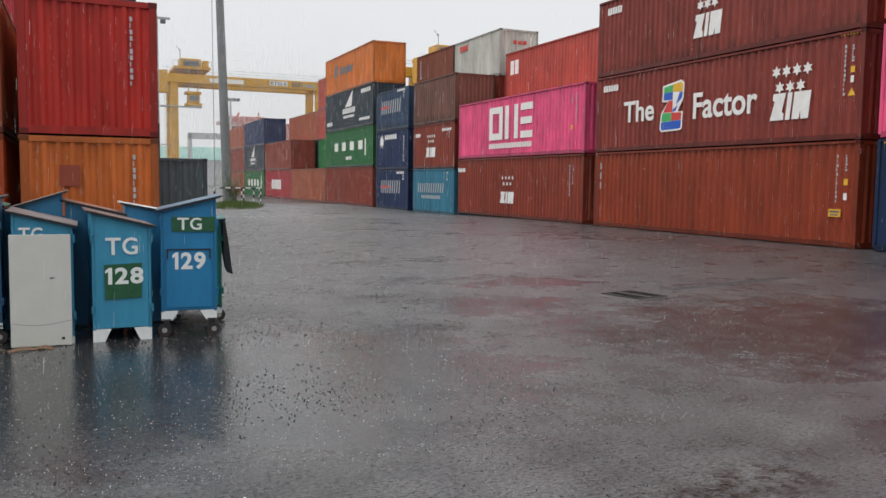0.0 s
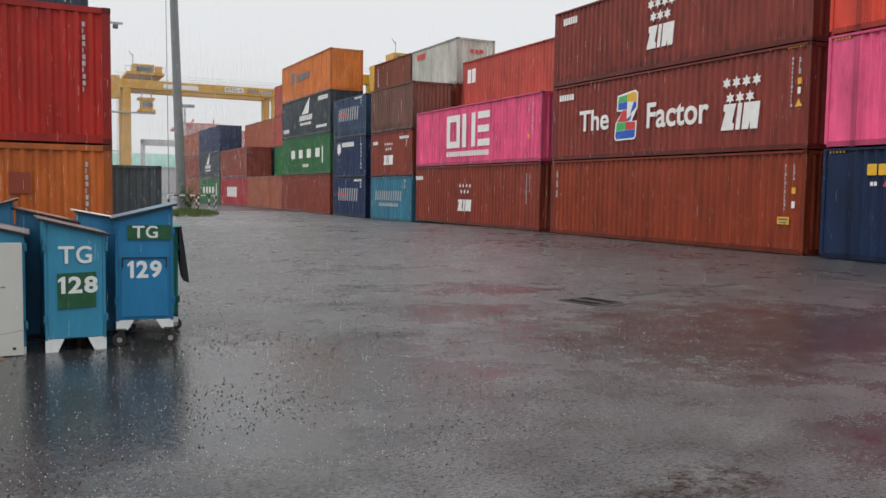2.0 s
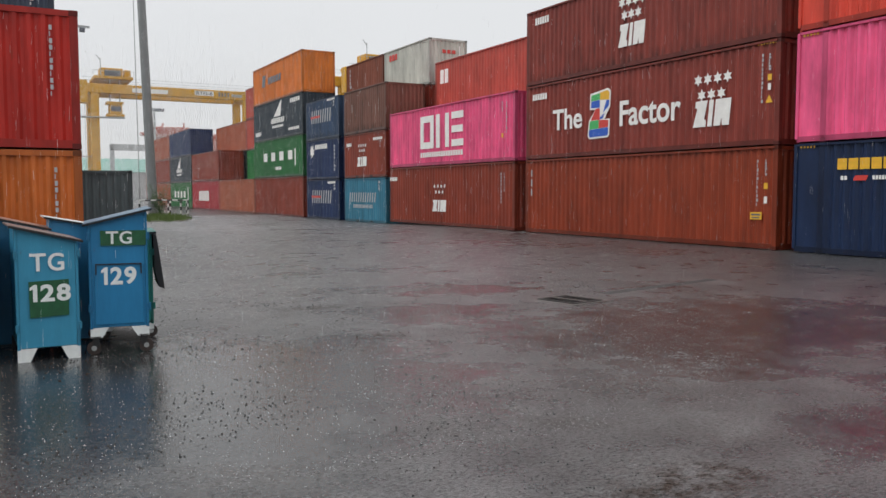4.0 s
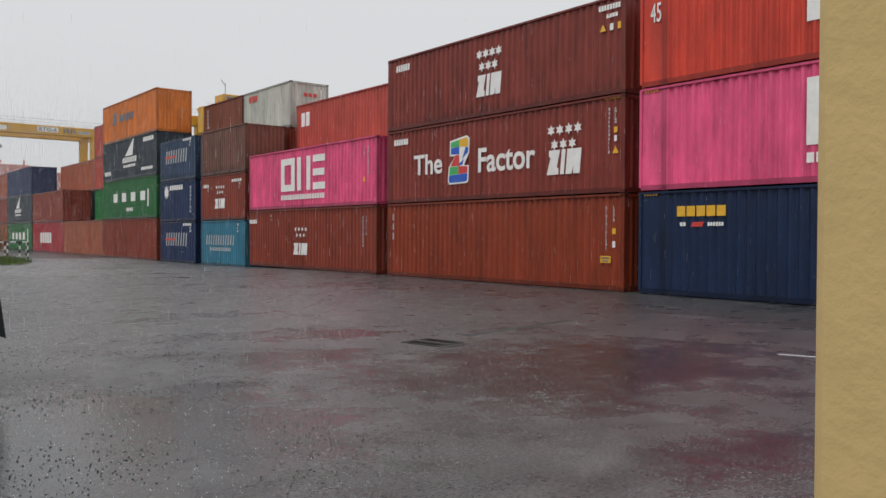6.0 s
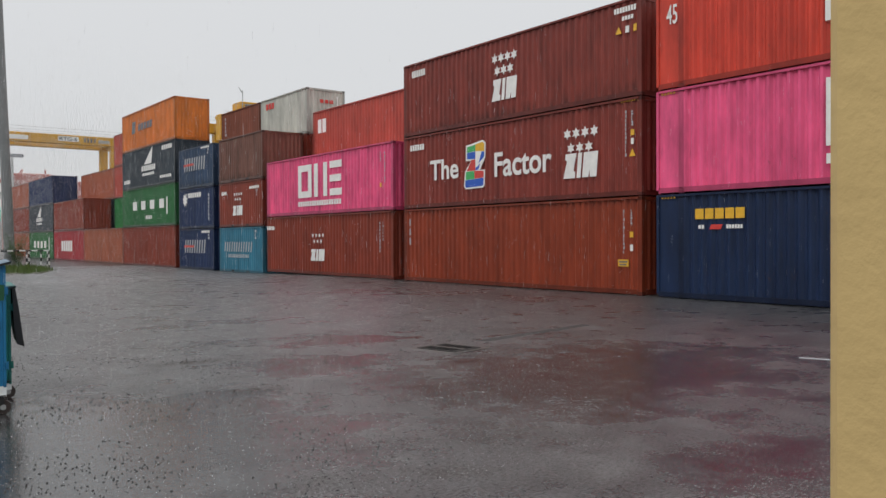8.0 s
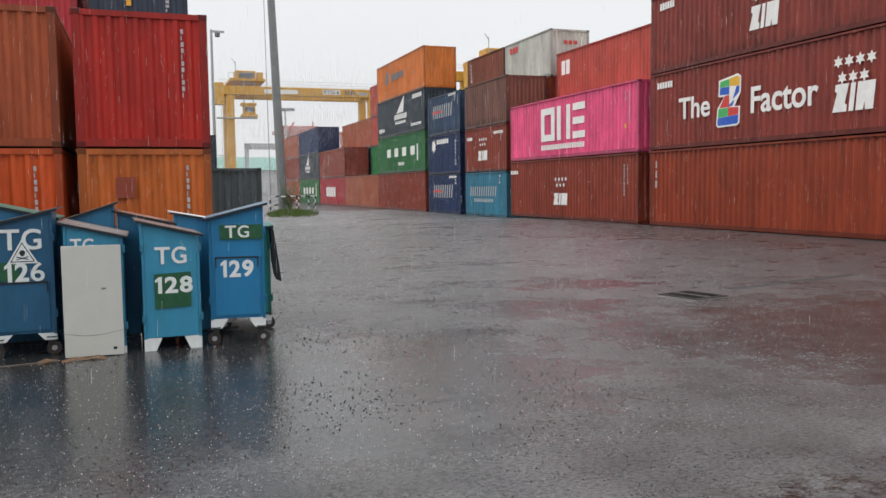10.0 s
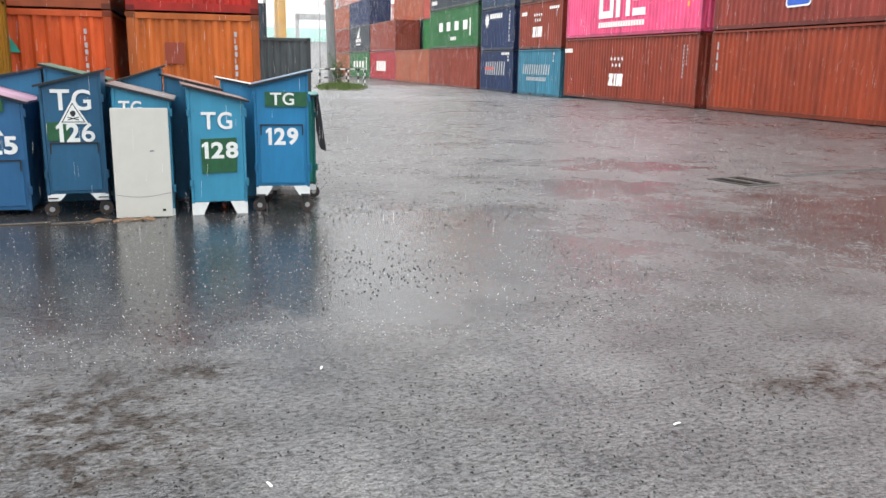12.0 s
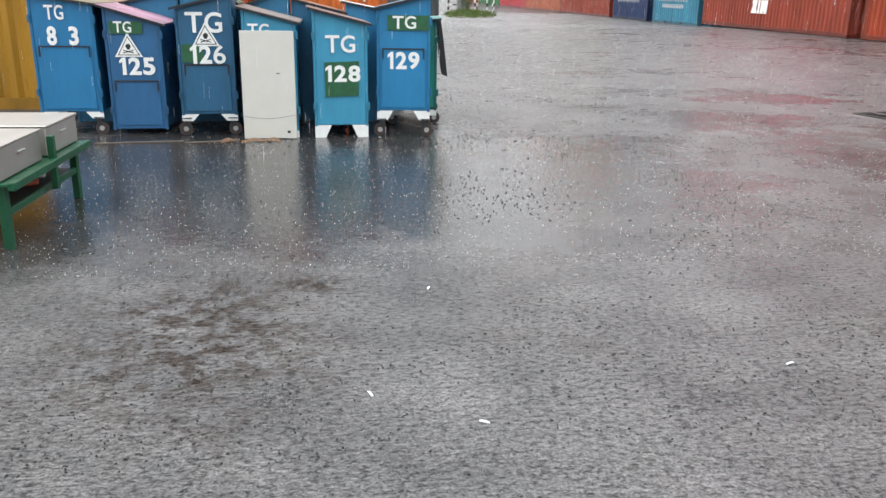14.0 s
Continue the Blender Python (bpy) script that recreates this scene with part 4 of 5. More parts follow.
part("hanging_sheet", Build().prism([(0.285, 1.15), (0.315, 1.15), (0.345, 0.95), (0.395, 0.54), (0.33, 0.57), (0.30, 0.75)], -0.06, 0.5), BLACK, teal, "dark stiff hanging sheet")

# white board leaning on the bin
board_white = plain("worn_white_laminate", (0.52, 0.52, 0.48), 0.45, vary=0.06, scale=4)
board = thing("white_board", pose(0.325, 6.655, 0.0, -1.5, 0, 0), "worn white laminate board leaning against a blue bin", "board")
part("panel", Build().box(-0.265, -0.02, 0.005, 0.265, 0.0, 1.075, 0.004), board_white, board)
crack = Build()
for i in range(9):
    u0, u1 = -0.255 + i * 0.057, -0.255 + (i + 1) * 0.057
    f = lambda u: 0.235 - 0.03 * math.sin((u + 0.27) * 6.5)
    crack.prism([(u0, f(u0)), (u1, f(u1)), (u1, f(u1) + 0.004), (u0, f(u0) + 0.004)], -0.0215, -0.0205)
part("crack", crack, GREY, board, "thin dark crack")
# black slab on the panel in place of the hole's shade
part("hole", Build().box(0.17, -0.0225, 0.06, 0.20, -0.0205, 0.085), BLACK, board, "small hole, its dark a raised black slab")
part("knob", Build().box(0.08, -0.03, 0.655, 0.12, -0.02, 0.665, 0.003), GREY, board, "small bent nail")

# ---- low green table with stainless boxes ----
GREEN_STEEL = painted_steel("green_table_paint", (0.007, 0.066, 0.030), 0.3, 0.35, 0.2)
STAINLESS = plain("stainless_sheet", (0.42, 0.41, 0.39), 0.38, 0.75, vary=0.08, scale=5)
table = thing("steel_table", pose(-1.24, 3.62, 0, 0, 0, -2), "green painted angle-steel table on wet asphalt", "table")
part("top_frame", Build().box(-0.40, -0.70, 0.385, 0.40, 0.70, 0.408, 0.004), GREEN_STEEL, table)
for sx in (-1, 1):
    part("edge_angle", Build().box(sx * 0.40 - 0.02, -0.70, 0.365, sx * 0.40 + 0.02, 0.70, 0.414, 0.004), GREEN_STEEL, table)
    part("lower_rail", Build().box(sx * 0.32 - 0.012, -0.60, 0.19, sx * 0.32 + 0.012, 0.60, 0.235, 0.004), GREEN_STEEL, table)
    for yy in (-0.62, 0.62):
        part("leg", Build().box(sx * 0.31 - 0.028, yy - 0.004, 0, sx * 0.31 + 0.028, yy + 0.004, 0.388).box(sx * 0.31 + sx * 0.020, yy - 0.028, 0, sx * 0.31 + sx * 0.028, yy + 0.028, 0.388), GREEN_STEEL, table)
    part("middle_post", Build().box(sx * 0.385 - 0.02, 0.00, 0.21, sx * 0.385 + 0.02, 0.05, 0.56, 0.004), GREEN_STEEL, table)
for yy in (-0.60, 0.60):
    part("cross_rail", Build().box(-0.30, yy - 0.015, 0.19, 0.30, yy + 0.015, 0.225), GREEN_STEEL, table)
# the shelf takes the same black that stands for shade
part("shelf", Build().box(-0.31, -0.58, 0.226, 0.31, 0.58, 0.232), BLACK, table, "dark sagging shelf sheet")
for cy, ly in ((-0.36, 0.66), (0.375, 0.60)):
    box = thing("stainless_box", table.matrix_world @ Matrix.Translation((-0.02, cy, 0.414)), "brushed stainless steel box lying on a green table", "metal box", "stainless boxes on the table")
    part("body", Build().box(-0.36, -ly / 2, 0, 0.36, ly / 2, 0.185, 0.006), STAINLESS, box)
    part("lid", Build().box(-0.37, -ly / 2 - 0.006, 0.187, 0.37, ly / 2 + 0.006, 0.20, 0.004), STAINLESS, box)
    part("handle", Build().box(0.36, -0.05, 0.12, 0.376, 0.05, 0.128, 0.002).box(0.36, -0.05, 0.11, 0.366, 0.05, 0.12), STEEL, box)
rng = random.Random(4)
for i in range(9):
    s = rng.uniform(0.03, 0.07)
    o = thing("scrap_piece", table.matrix_world @ pose(rng.uniform(-0.22, 0.26), rng.uniform(-0.45, 0.45), 0.232, 0, 0, rng.uniform(0, 90)), "small piece of scrap on the table's shelf", "scrap", "scrap on the shelf")
    part("lump", Build().box(-s, -s * 0.6, 0, s, s * 0.6, s * 0.7, s * 0.15), (BLACK, patch, BIN_WHITE)[(i * 2) % 3 if i % 4 == 0 else i % 2], o)

# ---- drain, litter ----
drain = thing("drain_grate", pose(8.14, 7.86, 0.0, 0, 0, 12), "dark steel drain grate set in wet asphalt", "drain grate")
GRATE = plain("worn_grate_steel", (0.03, 0.026, 0.024), 0.7, 0.0)
# no hole is cut: the pit's shade is a black plate without gloss
PIT_SHADE = plain("drain_pit_shade_black", (0.004, 0.004, 0.004), 0.9)
PIT_SHADE.node_tree.nodes["Principled BSDF"].inputs["Specular IOR Level"].default_value = 0.0
APRON = plain("wet_concrete", (0.075, 0.072, 0.068), 0.3, vary=0.2, scale=4)
part("apron", Build().prism([(-0.46, 0.0), (0.5, 0.0), (0.44, 0.006), (-0.42, 0.006)], -0.46, 0.46), APRON, drain, "pale wet concrete surround")
part("pit", Build().box(-0.28, -0.32, 0.0061, 0.28, 0.32, 0.008), PIT_SHADE, drain, "flat black plate for the pit's shade under the bars")
for name, box in (("frame_bar", (-0.32, -0.36, 0.32, -0.32)), ("frame_bar", (-0.32, 0.32, 0.32, 0.36)), ("frame_bar", (-0.32, -0.32, -0.28, 0.32)), ("frame_bar", (0.28, -0.32, 0.32, 0.32)), ("cross_bar", (-0.035, -0.32, 0.035, 0.32))):
    part(name, Build().box(box[0], box[1], 0.0062, box[2], box[3], 0.018), APRON if name == "cross_bar" else GRATE, drain)
for i in range(6):
    part("bar", shared("gratebar", lambda: Build().box(-0.28, -0.010, 0.008, 0.28, 0.010, 0.013).mesh("bar", GRATE)), GRATE, drain, "", Matrix.Translation((0, -0.27 + 0.108 * i, 0)))
# resurfaced trench running off from the drain, and a scrap of old lane paint
trench = thing("asphalt_patch", pose(10.7, 8.6, 0.0, 0, 0, 12.3), "narrow dark strip of patched asphalt beside a drain", "asphalt patch", kind="structure")
PATCH_ASPHALT = plain("patched_asphalt", (0.022, 0.021, 0.020), 0.6, vary=0.4, scale=9, bump=0.4)
part("strip", Build().prism([(-0.12, -0.004), (0.12, -0.004), (0.10, 0.004), (-0.10, 0.004)], -1.62, 1.62), PATCH_ASPHALT, trench, "", pose(0, 0, 0, 0, 0, 90))
marking = thing("road_marking", pose(11.5, 3.55, 0.0, 0, 0, -68), "short worn white painted line on wet asphalt", "road marking", kind="structure")
part("paint_line", Build().box(-0.55, -0.04, -0.002, 0.55, 0.04, 0.004), FADED, marking)
WOOD = plain("wet_grey_wood", (0.075, 0.062, 0.05), 0.5, vary=0.3, scale=20)
for x0, y0, x1, y1 in ((-1.35, 6.42, -0.52, 6.52), (-0.50, 6.42, 0.02, 6.52)):
    p = thing("plank", pose((x0 + x1) / 2, (y0 + y1) / 2, 0.0, 0, 0, math.degrees(math.atan2(y1 - y0, x1 - x0))), "thin wet wooden strip lying before the bins", "plank", "wooden strips")
    part("board", Build().box(-math.hypot(x1 - x0, y1 - y0) / 2, -0.02, 0, math.hypot(x1 - x0, y1 - y0) / 2, 0.02, 0.014, 0.003), WOOD, p)
CARD = plain("soaked_cardboard", (0.15, 0.085, 0.045), 0.6, vary=0.35, scale=18)
for cx, cy, w, r in ((0.17, 6.50, 0.13, 12), (0.34, 6.53, 0.09, -20), (-0.08, 6.52, 0.10, 30)):
    c = thing("cardboard_scrap", pose(cx, cy, 0.0, 0, 0, r), "soaked brown cardboard scrap at a board's foot", "cardboard", "cardboard scraps")
    part("sheet", Build().add([(-w, -0.04, 0), (0, -0.05, 0.018), (w, -0.03, 0.002), (w, 0.04, 0.004), (0, 0.05, 0.03), (-w, 0.04, 0.006), (-w, -0.04, -0.004), (0, -0.05, 0.012), (w, -0.03, -0.004), (w, 0.04, -0.002), (0, 0.05, 0.024), (-w, 0.04, 0.0)], [(0, 1, 4, 5), (1, 2, 3, 4), (7, 6, 11, 10), (8, 7, 10, 9), (0, 6, 7, 1), (1, 7, 8, 2), (2, 8, 9, 3), (3, 9, 10, 4), (4, 10, 11, 5), (5, 11, 6, 0)]), CARD, c)
for cx, cy, r in ((2.84, 1.04, 20), (1.42, 2.10, 70), (1.06, 0.95, 110), (1.46, 0.69, 150)):
    c = thing("litter_scrap", pose(cx, cy, 0.001, 0, 0, r), "small white paper scrap on wet asphalt", "litter", "paper scraps")
    part("scrap", shared("scrap", lambda: Build().prism([(-0.02, 0.0), (0.018, 0.0), (0.02, 0.003), (0.0, 0.006), (-0.018, 0.003)], -0.005, 0.004).mesh("scrap", BIN_WHITE)), BIN_WHITE, c)

# ---- light mast on a grass island ----
CONCRETE = plain("wet_grey_mast_paint", (0.20, 0.21, 0.21), 0.5, vary=0.12, scale=1.5)
mast = thing("light_mast", pose(10.92, 62.0, -0.15, 0, -1.8, 0), "tall tapered grey steel light mast on a grass island", "light mast")
part("base_plate", Build().tube((0, 0, 0), (0, 0, 0.08), 0.6, n=20), CONCRETE, mast)
part("shaft", Build().tube((0, 0, 0.08), (0, 0, 26), 0.36, 0.24, 24), CONCRETE, mast)
part("head_frame", Build().tube((0, 0, 25.6), (0, 0, 25.75), 1.3, n=24), STEEL, mast)
for i in range(6):
    a = i * math.pi / 3
    part("floodlight", Build().box(1.2 * math.cos(a) - 0.25, 1.2 * math.sin(a) - 0.25, 25.75, 1.2 * math.cos(a) + 0.25, 1.2 * math.sin(a) + 0.25, 26.0, 0.02), GREY, mast)
part("door_hatch", Build().box(-0.12, -0.40, 0.7, 0.12, -0.34, 1.5, 0.01), CONCRETE, mast)
cable = new("mast_cable", Build().tube((9.92, 61.6, 2.0), (9.74, 61.6, 25.6), 0.03, n=6).tube((9.92, 61.6, 0.0), (9.92, 61.6, 2.0), 0.05, n=6).mesh("mast_cable", STEEL))
tagged(cable, "thin grey cable hanging beside a light mast", "cable")

# striped barrier
STRIPE_W, STRIPE_B = plain("white_barrier_paint", (0.72, 0.72, 0.70), 0.5), plain("black_barrier_paint", (0.02, 0.02, 0.022), 0.5)
barrier = thing("striped_barrier", pose(0, 0, -0.15), "black and white striped tubular barrier beside grass", "barrier")


def striped(name, a, b, r, n, start=0):
    a, b = Vector(a), Vector(b)
    for i in range(n):
        part(name, Build().tube(a.lerp(b, i / n), a.lerp(b, (i + 1) / n), r, n=10), (STRIPE_W, STRIPE_B)[(i + start) % 2], barrier)


corners = [(9.3, 57.6), (11.2, 57.6), (11.7, 59.6), (12.7, 58.4), (12.9, 59.8)]
for k, (cx, cy) in enumerate(corners + [(12.25, 58.6)]):
    striped("post", (cx, cy, 0), (cx, cy, 1.22), 0.055, 5, k)
striped("rail", (9.3, 57.6, 1.22), (12.7, 58.4, 1.22), 0.05, 9)
striped("rail", (12.7, 58.4, 1.22), (12.9, 59.8, 1.22), 0.05, 4)
striped("rail", (9.3, 57.6, 0.62), (9.9, 57.8, 0.62), 0.05, 2)

# grass island: blades and weeds
GRASS = plain("wet_grass", (0.075, 0.12, 0.02), 0.5, vary=0.5, scale=9)
rng = random.Random(11)
gb = Build()
for i in range(7500):
    a, q = rng.uniform(0, 2 * math.pi), math.sqrt(rng.random())
    x = 10.2 + 2.1 * q * math.cos(a) + 0.25 * (q * math.sin(a)) * 3
    y = 53.8 + 6.4 * q * math.sin(a)
    if q > 0.62 + 0.38 * noise.noise(Vector((1.9 * math.cos(a), 1.9 * math.sin(a), 5.0))) + rng.uniform(0, 0.25):
        continue
    e = 1 - 0.55 * q
    h, w = (rng.uniform(0.1, 0.34) + (0.25 if rng.random() < 0.12 else 0)) * e + 0.05, rng.uniform(0.02, 0.05)
    lx, ly, t = rng.uniform(-0.15, 0.15), rng.uniform(-0.15, 0.15), rng.uniform(0, math.pi)
    dx, dy = w * math.cos(t), w * math.sin(t)
    z = ground_z(x, y) - 0.01
    gb.add([(x - dx, y - dy, z), (x + dx, y + dy, z), (x + lx * 0.5 + dx * 0.6, y + ly * 0.5 + dy * 0.6, z + h * 0.6), (x + lx, y + ly, z + h)], [(0, 1, 2), (0, 2, 3)])
me = bpy.data.meshes.new("grass")
me.from_pydata(gb.v, [], gb.f)
me.materials.append(GRASS)
tagged(new("grass", me), "low wet green grass and weeds round a mast", "grass", kind="stuff")
soil = Build()
out = [(10.2 + (1.7 + 0.3 * math.sin(i * 2.1)) * math.cos(i * math.pi / 14) + 0.7 * math.sin(i * math.pi / 14), 53.8 + (5.4 + 0.7 * math.sin(i * 1.7)) * math.sin(i * math.pi / 14)) for i in range(28)]
soil.add([(x, y, ground_z(x, y) - 0.03) for x, y in out] + [(x * 0.96 + 10.2 * 0.04, y * 0.96 + 53.8 * 0.04, ground_z(x, y) + 0.05) for x, y in out], [tuple(range(28, 56))] + [(i, (i + 1) % 28, (i + 1) % 28 + 28, i + 28) for i in range(28)])
tagged(new("soil_island", soil.mesh("soil_island", plain("wet_soil", (0.06, 0.055, 0.03), 0.6, vary=0.4, scale=3))), "low bed of wet soil under grass", "soil", kind="structure")
LEAF = plain("dark_weed_leaf", (0.045, 0.105, 0.02), 0.45, vary=0.4, scale=8)
bush = thing("weed_bush", pose(11.15, 60.4, -0.12), "straggly green weed bush at a mast's foot", "bush")
stems, leaves = Build(), Build()
for i in range(16):
    tip = Vector((rng.uniform(-0.8, 0.8), rng.uniform(-0.5, 0.5), rng.uniform(0.9, 2.5)))
    stems.tube((rng.uniform(-0.15, 0.15), 0, 0), tip, 0.022, 0.008, 5)
    for j in range(48):
        p = tip * rng.uniform(0.35, 1.0) + Vector((rng.uniform(-0.22, 0.22), rng.uniform(-0.22, 0.22), rng.uniform(-0.12, 0.12)))
        u = Vector((rng.uniform(-1, 1), rng.uniform(-1, 1), rng.uniform(-0.6, 0.4))).normalized() * rng.uniform(0.07, 0.15)
        v = u.cross(Vector((rng.uniform(-1, 1), rng.uniform(-1, 1), 1))).normalized() * 0.04
        leaves.add([p, p + u * 0.5 + v, p + u, p + u * 0.5 - v], [(0, 1, 2, 3)])
part("stems", stems, LEAF, bush)
part("leaves", leaves, LEAF, bush, "dark green narrow leaves")

# ---- rubber-tyred gantry crane ----
CRANE = painted_steel("yellow_crane_paint", (0.62, 0.33, 0.03), 0.2, 0.5, 0.15)


def gantry_crane(m):
    ob = thing("gantry_crane", m, "yellow steel rubber-tyred gantry crane over the yard", "gantry crane", "gantry cranes")
    span = 25.4
    for gy in (0, 6.5):
        part("girder", Build().box(-1.2, gy - 0.6, 17.5, span + 1.8, gy + 0.6, 18.95, 0.06), CRANE, ob)
        part("handrail", Build().box(-1.2, gy - 0.75, 19.85, span + 1.8, gy - 0.70, 19.89).box(-1.2, gy - 0.75, 19.40, span + 1.8, gy - 0.70, 19.44), STEEL, ob)
        for lx in (0, span - 1.2):
            part("leg", Build().box(lx, gy - 0.5, 1.6, lx + 1.25, gy + 0.5, 17.5, 0.05), CRANE, ob)
    for lx in (0, span - 1.2):
        part("sill_beam", Build().box(lx, -1.8, 1.1, lx + 1.2, 8.3, 1.9, 0.04), CRANE, ob)
        part("end_tie", Build().box(lx + 0.1, 0, 17.8, lx + 1.0, 6.5, 18.8), CRANE, ob)
        for wy in (-1.2, 0.4, 6.1, 7.7):
            part("wheel", Build().tube((lx + 0.2, wy, 0.7), (lx + 1.0, wy, 0.7), 0.7, n=18), BLACK, ob)
    trolley = part("trolley", Build().box(0.6, -0.8, 19.8, 6.4, 7.2, 20.2).box(1.6, 0.2, 20.2, 5.0, 3.2, 21.6, 0.08).box(5.2, 0.3, 20.2, 6.2, 1.4, 21.4, 0.05), CRANE, ob)
    part("trolley_rail", Build().box(0.4, -0.9, 21.0, 6.6, -0.85, 21.06).box(0.4, -0.9, 20.2, 0.46, -0.85, 21.0).box(6.5, -0.9, 20.2, 6.56, -0.85, 21.0), STEEL, trolley)
    part("motor_house", Build().box(2.2, -0.4, 20.2, 4.6, 0.1, 21.2, 0.04), GREY, trolley)
    part("beacon_pole", Build().tube((1.6, -0.5, 20.2), (1.6, -0.5, 23.0), 0.06, n=6).tube((1.0, -0.5, 23.4), (1.6, -0.5, 22.6), 0.05, n=6), STEEL, trolley)
    cab = part("cab", Build().box(2.4, -0.6, 13.9, 5.0, 1.8, 14.3).box(2.8, -0.4, 14.3, 4.7, 1.6, 15.8, 0.1).box(2.4, -0.6, 15.8, 4.9, 1.8, 16.2), CRANE, ob, "yellow operator cab slung below the trolley")
    part("window", Build().box(3.0, -0.43, 14.7, 4.5, -0.41, 15.5), GREY, cab, "dark cab window")
    part("hanger", Build().tube((3.0, 0.6, 16.2), (3.0, 0.6, 19.8), 0.1, n=6).tube((4.5, 0.6, 16.2), (4.5, 0.6, 19.8), 0.1, n=6), STEEL, cab)
    part("leg_platform", Build().box(-1.6, -0.9, 13.6, 0.0, 0.9, 13.75), STEEL, ob, "grey access platform")
    part("leg_platform", Build().box(-1.5, -0.8, 7.4, 0.0, 0.8, 7.5), STEEL, ob, "grey access platform")
    part("walkway", Build().box(0.0, -0.9, 13.6, 5.0, 0.6, 13.75), STEEL, ob, "grey walkway")
    part("ladder", Build().box(-0.9, -0.5, 1.8, -0.84, -0.44, 18.0).box(-0.5, -0.5, 1.8, -0.44, -0.44, 18.0), STEEL, ob)
    part("cable_reel_box", Build().box(-1.8, -0.8, 15.8, -0.4, 0.8, 19.4, 0.05), CRANE, ob)
    sign = part("sign_plate", Build().box(16.1, -0.63, 17.9, 19.2, -0.605, 18.7), WHITE, ob, "white sign plate")
    part("lettering", lettering("RTG-6", 2.7, 0.6, 0.02, 0.02), GREY, sign, "dark lettering RTG-6", Matrix.Translation((17.65, -0.65, 18.3)))
    part("sign_plate", Build().box(6.2, -0.63, 17.8, 11.8, -0.605, 18.5), WHITE, ob, "long white sign plate")
    for i in range(4):
        part("dark_stripe", Build().box(20.0 + 0.5 * i, -0.63, 17.9, 20.3 + 0.5 * i, -0.605, 18.6), GREY, ob)
    part("sign_plate", Build().box(22.2, -0.63, 17.9, 24.0, -0.605, 18.4), STEEL, ob)
    return ob


gantry_crane(pose(14.3, 140, -0.15))
gantry_crane(pose(46.2, 108, -0.15, 0, 0, 0))

# ---- far harbour: quay crane, shed, portal, lamps ----
QUAY = painted_steel("red_quay_crane_paint", (0.42, 0.10, 0.07), 0.2, 0.5, 0.15)
quay = thing("quay_crane", pose(36, 220, -2.0), "red steel quay crane far off in rain", "quay crane")
part("machine_house", Build().box(0, 0, 16, 10, 8, 20.5, 0.2), QUAY, quay)
part("boom", Build().box(-2, 2, 18.2, 40, 4, 19.1, 0.1), QUAY, quay)
for lx in (1, 16):
    for ly in (0, 14):
        part("leg", Build().box(lx, ly, 0, lx + 1.4, ly + 1.4, 18.2), QUAY, quay)
part("portal_beam", Build().box(0, 0, 11, 18, 1.4, 13), QUAY, quay)
part("mast_head", Build().tube((3, 3, 20), (3.8, 3, 21.6), 0.3, n=6).tube((9, 3, 20.5), (9, 3, 21.8), 0.2, n=6), QUAY, quay)
shed = thing("warehouse", pose(20, 235, -0.15), "pale warehouse with a green sheet roof", "warehouse")
part("wall", Build().box(0, 0, 0, 26, 30, 7.2), plain("pale_shed_wall", (0.5, 0.52, 0.52), 0.7), shed)
part("roof", Build().add([(-0.5, -0.5, 7.2), (26.5, -0.5, 7.2), (26.5, 15, 11.4), (-0.5, 15, 11.4), (-0.5, 30.5, 7.2), (26.5, 30.5, 7.2)], [(0, 1, 2, 3), (3, 2, 5, 4), (0, 3, 4), (1, 5, 2), (0, 4, 5, 1)]), plain("green_sheet_roof", (0.10, 0.30, 0.24), 0.5), shed)
portal = thing("steel_portal", pose(26.5, 222, -0.15), "grey steel portal frame far off", "portal")
for px in (0, 10.5):
    part("post", Build().box(px, 0, 0, px + 1.0, 1.0, 13.8), STEEL, portal)
part("beam", Build().box(0, 0, 12.4, 11.5, 1.0, 14.0), STEEL, portal)


def lamp_pole(x, y, h, label):
    ob = thing("lamp_pole", pose(x, y, -0.15), label, "lamp pole", "lamp poles")
    part("pole", Build().tube((0, 0, 0), (0, 0, h), 0.14, 0.08, 10), STEEL, ob)
    part("arm", Build().box(-0.05, -0.05, h - 0.2, 0.9, 0.05, h - 0.05), STEEL, ob)
    part("lamp_head", Build().box(0.25, -0.12, h - 0.5, 0.6, 0.12, h - 0.2, 0.04), GREY, ob)


lamp_pole(5.8, 60, 13.2, "slim grey lamp pole with a box lamp")
far_lamp = thing("light_mast", pose(33.8, 200, -0.15), "distant grey light mast with a flat lamp head", "light mast")
part("shaft", Build().tube((0, 0, 0), (0, 0, 21), 0.35, 0.22, 10), STEEL, far_lamp)
part("head_frame", Build().box(-2.2, -0.5, 20.6, 2.2, 0.5, 21.3, 0.1), GREY, far_lamp)

# ---- rain ----
RAIN, rn, rl, rb = material("falling_rain")
rdif = node(rn, "ShaderNodeBsdfDiffuse", Color=(0.92, 0.93, 0.94, 1))
rtra = node(rn, "ShaderNodeBsdfTranslucent", Color=(0.92, 0.93, 0.94, 1))
rmix = node(rn, "ShaderNodeMixShader", Fac=0.5)
rl.new(rdif.outputs[0], rmix.inputs[1])
rl.new(rtra.outputs[0], rmix.inputs[2])
rl.new(rmix.outputs[0], rn["Material Output"].inputs["Surface"])


